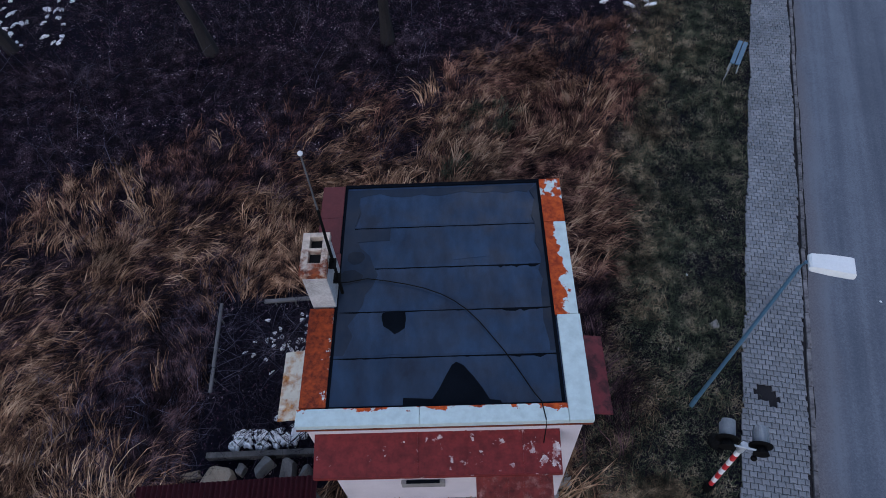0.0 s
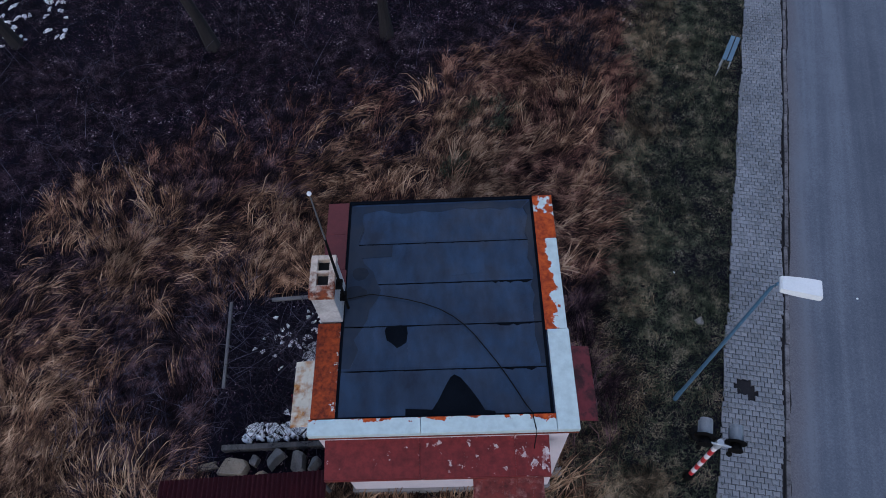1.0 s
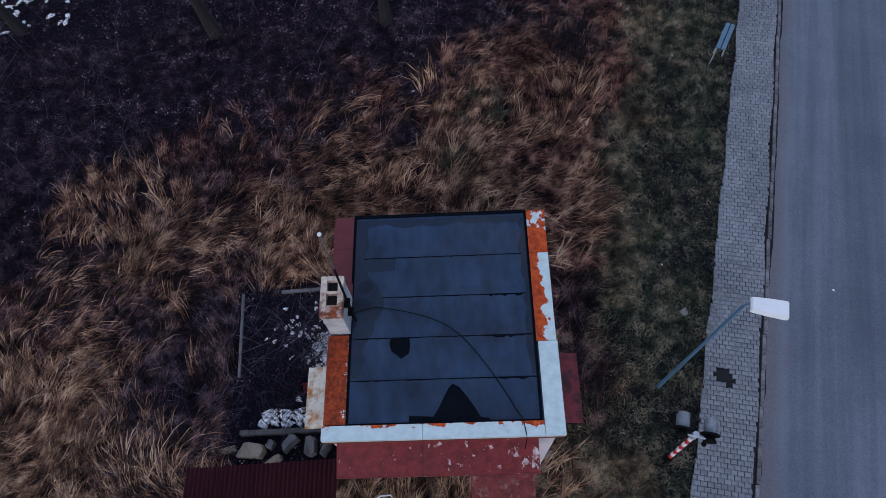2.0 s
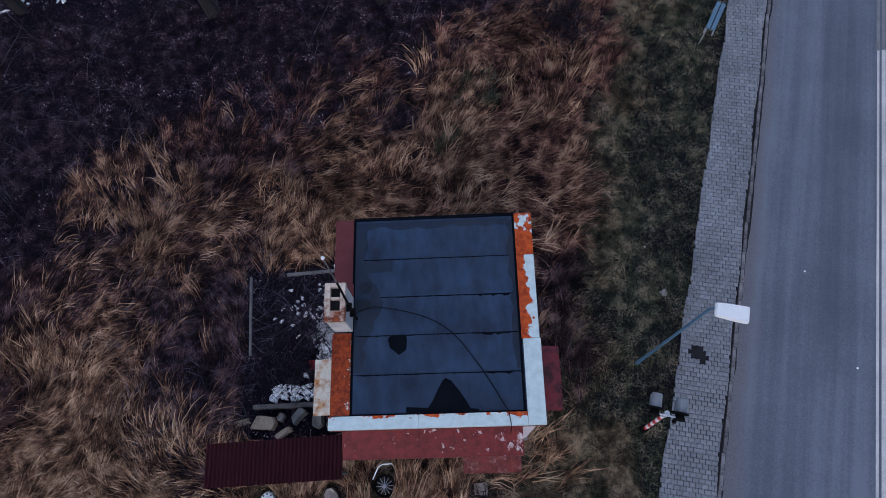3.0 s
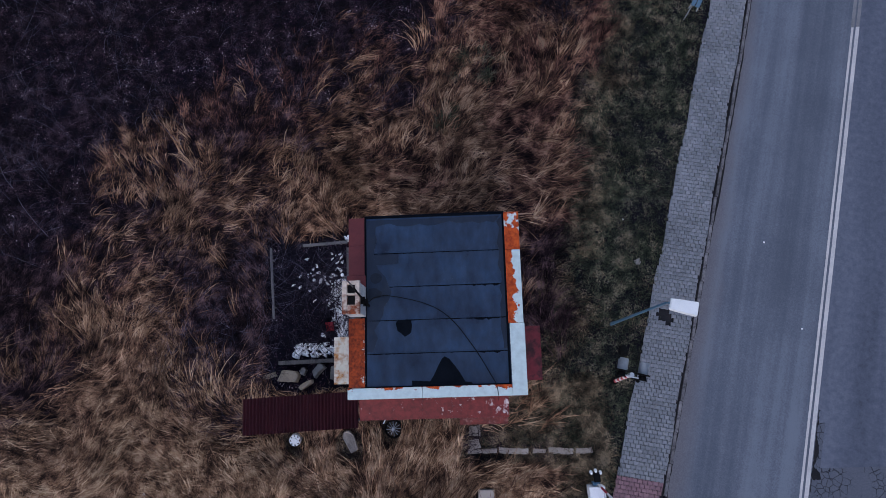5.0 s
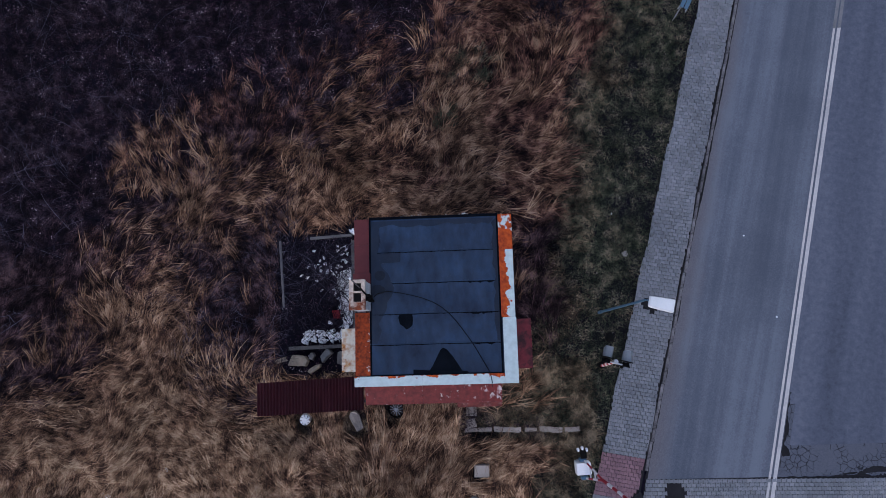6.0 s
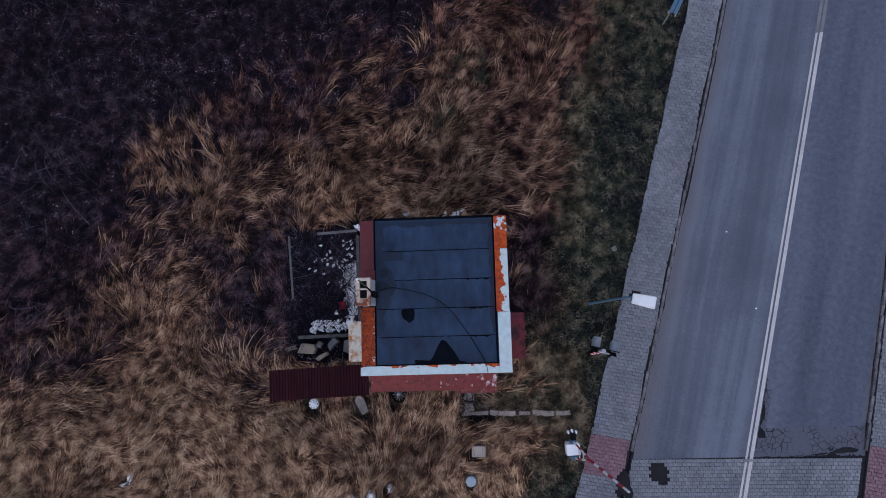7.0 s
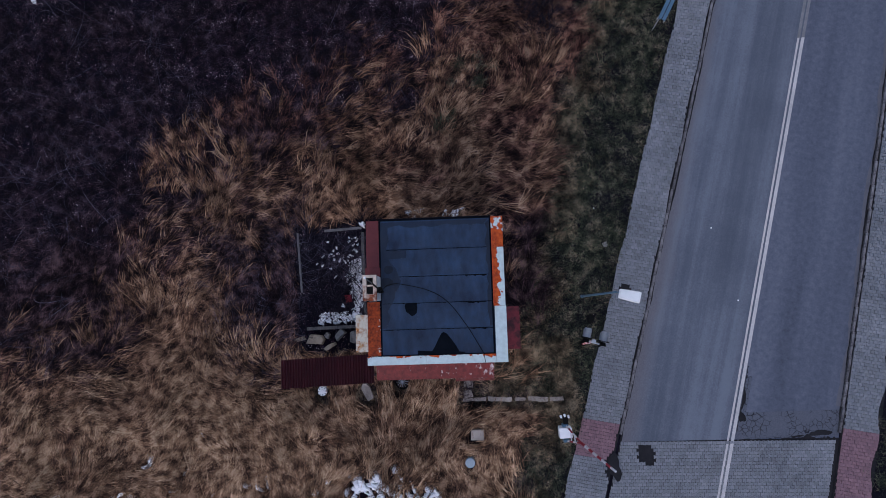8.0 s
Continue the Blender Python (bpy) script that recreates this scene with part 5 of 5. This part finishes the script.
stems("undergrowth", 110, (-21, -8, 3.5, 20), lambda x, y: np.clip((y - litter_edge(x)) / 4 + 0.9, 0, 1) * (0.25 + 0.9 * (vnoise(x, y, 2.0, 107) > 0.55)) * 0.8, pale_twig, "long pale arching stems of bare bushes", "undergrowth", 14, (0.9, 2.6), (0.5, 1.6), (0.005, 0.012), 6)
stems("bramble_stems", 90, (-6.4, -3.0, 6.4, 9.0), lambda x, y: 1.0 + 0 * x, pale_twig, "pale bramble canes hanging over the old bed", "brambles", 15, (0.6, 1.6), (0.3, 0.6), (0.006, 0.010), 3)
stems("bare_shrub", 260, (4.4, 6.0, 15.4, 17.8), lambda x, y: np.exp(-((x - 5.2) ** 2 + (y - 16.6) ** 2) / 0.8), dark_twig, "dense dark leafless shrub at the meadow edge", "shrub", 9, (0.3, 1.0), (0.7, 1.7), (0.006, 0.013), 6)


def bare_tree(x, y, height, lean, seed, label):
    """A leafless tree: tapered trunk, limbs that fork three times, fine twigs."""
    r = random.Random(seed)
    ob = thing("tree", pose(x, y, 0), label, "tree", "bare trees of the thicket")
    pts, p, d = [], Vector((0, 0, 0)), Vector((lean * 0.1, 0.02, 1))
    for i in range(7):
        pts.append(p.copy())
        p = p + d.normalized() * height / 7
        d += Vector((r.uniform(-0.12, 0.12), r.uniform(-0.12, 0.12), 0))
    r0 = height * 0.024
    part("trunk", tube(pts, [r0 * (1.35 if i == 0 else 1 - 0.12 * i) for i in range(7)], 9), bark, ob)
    bm = bmesh.new()

    def limb(a, way, ln, w, depth):
        q = [a]
        for i in range(3):
            way = (way + Vector((r.uniform(-0.25, 0.25), r.uniform(-0.25, 0.25), r.uniform(-0.1, 0.2)))).normalized()
            q.append(q[-1] + way * ln / 3)
        add_tube(bm, q, [w, w * 0.8, w * 0.62, w * 0.45], 5 if depth < 2 else 3, False)
        if depth < 3:
            for _ in range(4 if depth < 2 else 3):
                k = r.randrange(1, 4)
                limb(q[k], (way + Vector((r.uniform(-1, 1), r.uniform(-1, 1), r.uniform(-0.2, 0.5)))).normalized(), ln * r.uniform(0.45, 0.7), w * 0.5, depth + 1)

    for i in range(9):
        k = 2 + i % 5
        a = i * 2.4 + r.uniform(-0.4, 0.4)
        limb(pts[k], Vector((math.cos(a), math.sin(a), r.uniform(0.3, 0.9))).normalized(), height * r.uniform(0.2, 0.32), r0 * 0.4, 0)
    part("crown", bm, bark, ob, "bare dark branches")
    return ob


bark = surface("dark_bark", (0.010, 0.009, 0.010), (0.03, 0.026, 0.026), 3, 40, 0.95, stretch=(1, 1, 0.3))
for i, (x, y, h, lean) in enumerate(((-7.2, 19.0, 9, -1), (-1.0, 18.8, 8.5, 0), (-14.5, 20.0, 8, -1), (4.6, 21.2, 7, 1), (-11.0, 23.0, 9, 0), (-18.5, 16.5, 6, -2))):
    bare_tree(x, y, h, lean, 100 + i, "leafless dark tree at the edge of the thicket")

# ---- kerbs and block paving ----
kerb_bm = box(-0.048, 0.048, -0.495, 0.495, 0.0, 0.13, 0.012)
kerb_mesh = mesh_of("kerb_stone", kerb_bm, kerb_stone)
RR = random.Random(3)


def kerb_run(name, xf, off, y0, y1, label):
    top = tagged(new(name), label, "kerb", kind="structure")
    y = y0
    while y < y1:
        if y > 7.5 and RR.random() < 0.1:
            y += 0.947
            continue
        ob = new("kerb_stone", kerb_mesh)
        ob.parent = top
        ob.matrix_world = pose(xf(y + 0.47) + off + RR.uniform(-0.012, 0.012), y + 0.47, RR.uniform(-0.015, 0.0), 0, RR.uniform(-2, 2), -ROAD_PITCH + RR.uniform(-0.8, 0.8))
        y += 0.947
    return top


kerb_run("kerb_near", kerb_x, -0.07, -0.6, 26, "worn grey concrete kerb stones")
kerb_run("kerb_far", right_x, 0.05, -1.2, 26, "worn grey concrete kerb stones of the far side")

PA, H1, H0 = 0.0755, 0.0695, 0.0525
PX, PY = 0.163, 0.1305
PAVER = [(-PA, -H1), (-0.051, -H1), (-0.031, -H0), (0.031, -H0), (0.051, -H1), (PA, -H1), (PA, H1), (0.051, H1), (0.031, H0), (-0.031, H0), (-0.051, H1), (-PA, H1)]


def paver_arrays(m):
    """One waisted paving block as vertices and faces, set at the pose m."""
    co = [m @ Vector((x * 0.955, y * 0.955, 0.0)) for x, y in PAVER] + [m @ Vector((x, y, -0.008)) for x, y in PAVER] + [m @ Vector((x, y, -0.05)) for x, y in PAVER]
    faces = [(0, 1, 2, 9, 10, 11), (2, 3, 8, 9), (3, 4, 5, 6, 7, 8)]
    for b in (0, 12):
        faces += [(b + i, b + 12 + i, b + 12 + (i + 1) % 12, b + (i + 1) % 12) for i in range(12)]
    return co, faces


def one_paver(mat):
    co, faces = paver_arrays(Matrix())
    me = bpy.data.meshes.new("paver")
    me.from_pydata([tuple(c) for c in co], [], faces)
    me.materials.append(mat)
    return me


single = {paver_grey: one_paver(paver_grey), paver_red: one_paver(paver_red)}


def paving(name, inside, edges, area, turn, z, colour, near, label, seed):
    r = random.Random(seed)
    top = tagged(new(name), label, "paving", kind="structure")
    grid = pose(area[0], area[2], 0, 0, 0, turn)
    span = max(area[1] - area[0], area[3] - area[2]) * 1.3
    rest, count = {}, 0
    for j in range(int(-span / PY), int(span / PY)):
        for i in range(int(-span / PX), int(span / PX)):
            c = grid @ Vector((i * PX + (j % 2) * PX / 2, j * PY, 0))
            if not (area[0] < c.x < area[1] and area[2] < c.y < area[3]) or not inside(c.x, c.y, r):
                continue
            m = pose(c.x, c.y, z + r.uniform(-0.006, 0.004), r.uniform(-1.2, 1.2), r.uniform(-1.2, 1.2), turn + r.uniform(-1.0, 1.0))
            ca, cb = (c.x - edges[0](c.y)) * 0.97 / PX + 0.5, (edges[1](c.y) - c.x) * 0.97 / PX + 0.5
            if ca < 1 or cb < 1:
                # blocks cut to fit along the edges
                if min(ca, cb) < 0.25:
                    continue
                m = m @ Matrix.Translation((PX / 2 * ((1 - ca) if ca < 1 else (cb - 1)), 0, 0)) @ Matrix.Diagonal((min(ca, cb), 1, 1, 1))
            mat = colour(c.x, c.y)
            if count < 300 and near(c.x, c.y):
                ob = new("paver", single[mat])
                ob.parent = top
                ob.matrix_world = m
                count += 1
            else:
                rest.setdefault(mat, []).append(m)
    for mat, ms in rest.items():
        co, faces = [], []
        for m in ms:
            a, b = paver_arrays(m)
            k = len(co)
            co += [tuple(v) for v in a]
            faces += [tuple(q + k for q in f) for f in b]
        me = bpy.data.meshes.new("pavers")
        me.from_pydata(co, [], faces)
        me.materials.append(mat)
        ob = tagged(new("pavers", me), "", kind="stuff")
        ob.parent = top


def walk_inside(x, y, r):
    if (x - 7.5) ** 2 + (y - 4.95) ** 2 < 0.25 ** 2:
        return r.random() < 0.2
    if (x - 6.35) ** 2 / 0.16 + (y + 1.85) ** 2 / 0.36 < 1:
        return False
    return True


def setts_inside(x, y, r):
    if y > SETTS_Y - 0.01 - 0.062 * (x - 6.7):
        return False
    if (x - 7.55) ** 2 / 0.125 + (y + 1.45 + 0.2 * (x - 7.55)) ** 2 / 0.17 < r.uniform(0.75, 1.05):
        return False
    return True


paving("pavement", walk_inside, (lambda y: walk_x(y) + 0.03 + 0.04 * math.sin(2.3 * y) * math.sin(0.7 * y), lambda y: kerb_x(y) - 0.17 + 0.03 * math.sin(1.9 * y)), (2.5, 15.5, -6.5, 25.5), -14.0, 0.1, lambda x, y: paver_red if -1.6 < y + 0.25 * (x - 6.2) < -0.12 else paver_grey, lambda x, y: 2.4 < y < 8.0, "grey waisted concrete block pavement with red rows", 11)
paving("crossing_paving", setts_inside, (lambda y: kerb_x(y) + 0.02, lambda y: right_x(y) - 0.02), (3.5, 15.5, -6.5, -0.9), -4.0, 0.035, lambda x, y: paver_grey, lambda x, y: -2.6 < y and x < 10, "worn grey block paving of the crossing", 12)
paving("far_pavement", lambda x, y, r: True, (lambda y: right_x(y) + 0.17, lambda y: right_x(y) + 1.5 + 0.08 * math.sin(3 * y)), (12.5, 21.5, -6.5, 13), -14.0, 0.1, lambda x, y: paver_red if y + 0.25 * (x - 15) < -1.0 else paver_grey, lambda x, y: -2.8 < y < 2, "grey and red block pavement of the far side", 13)
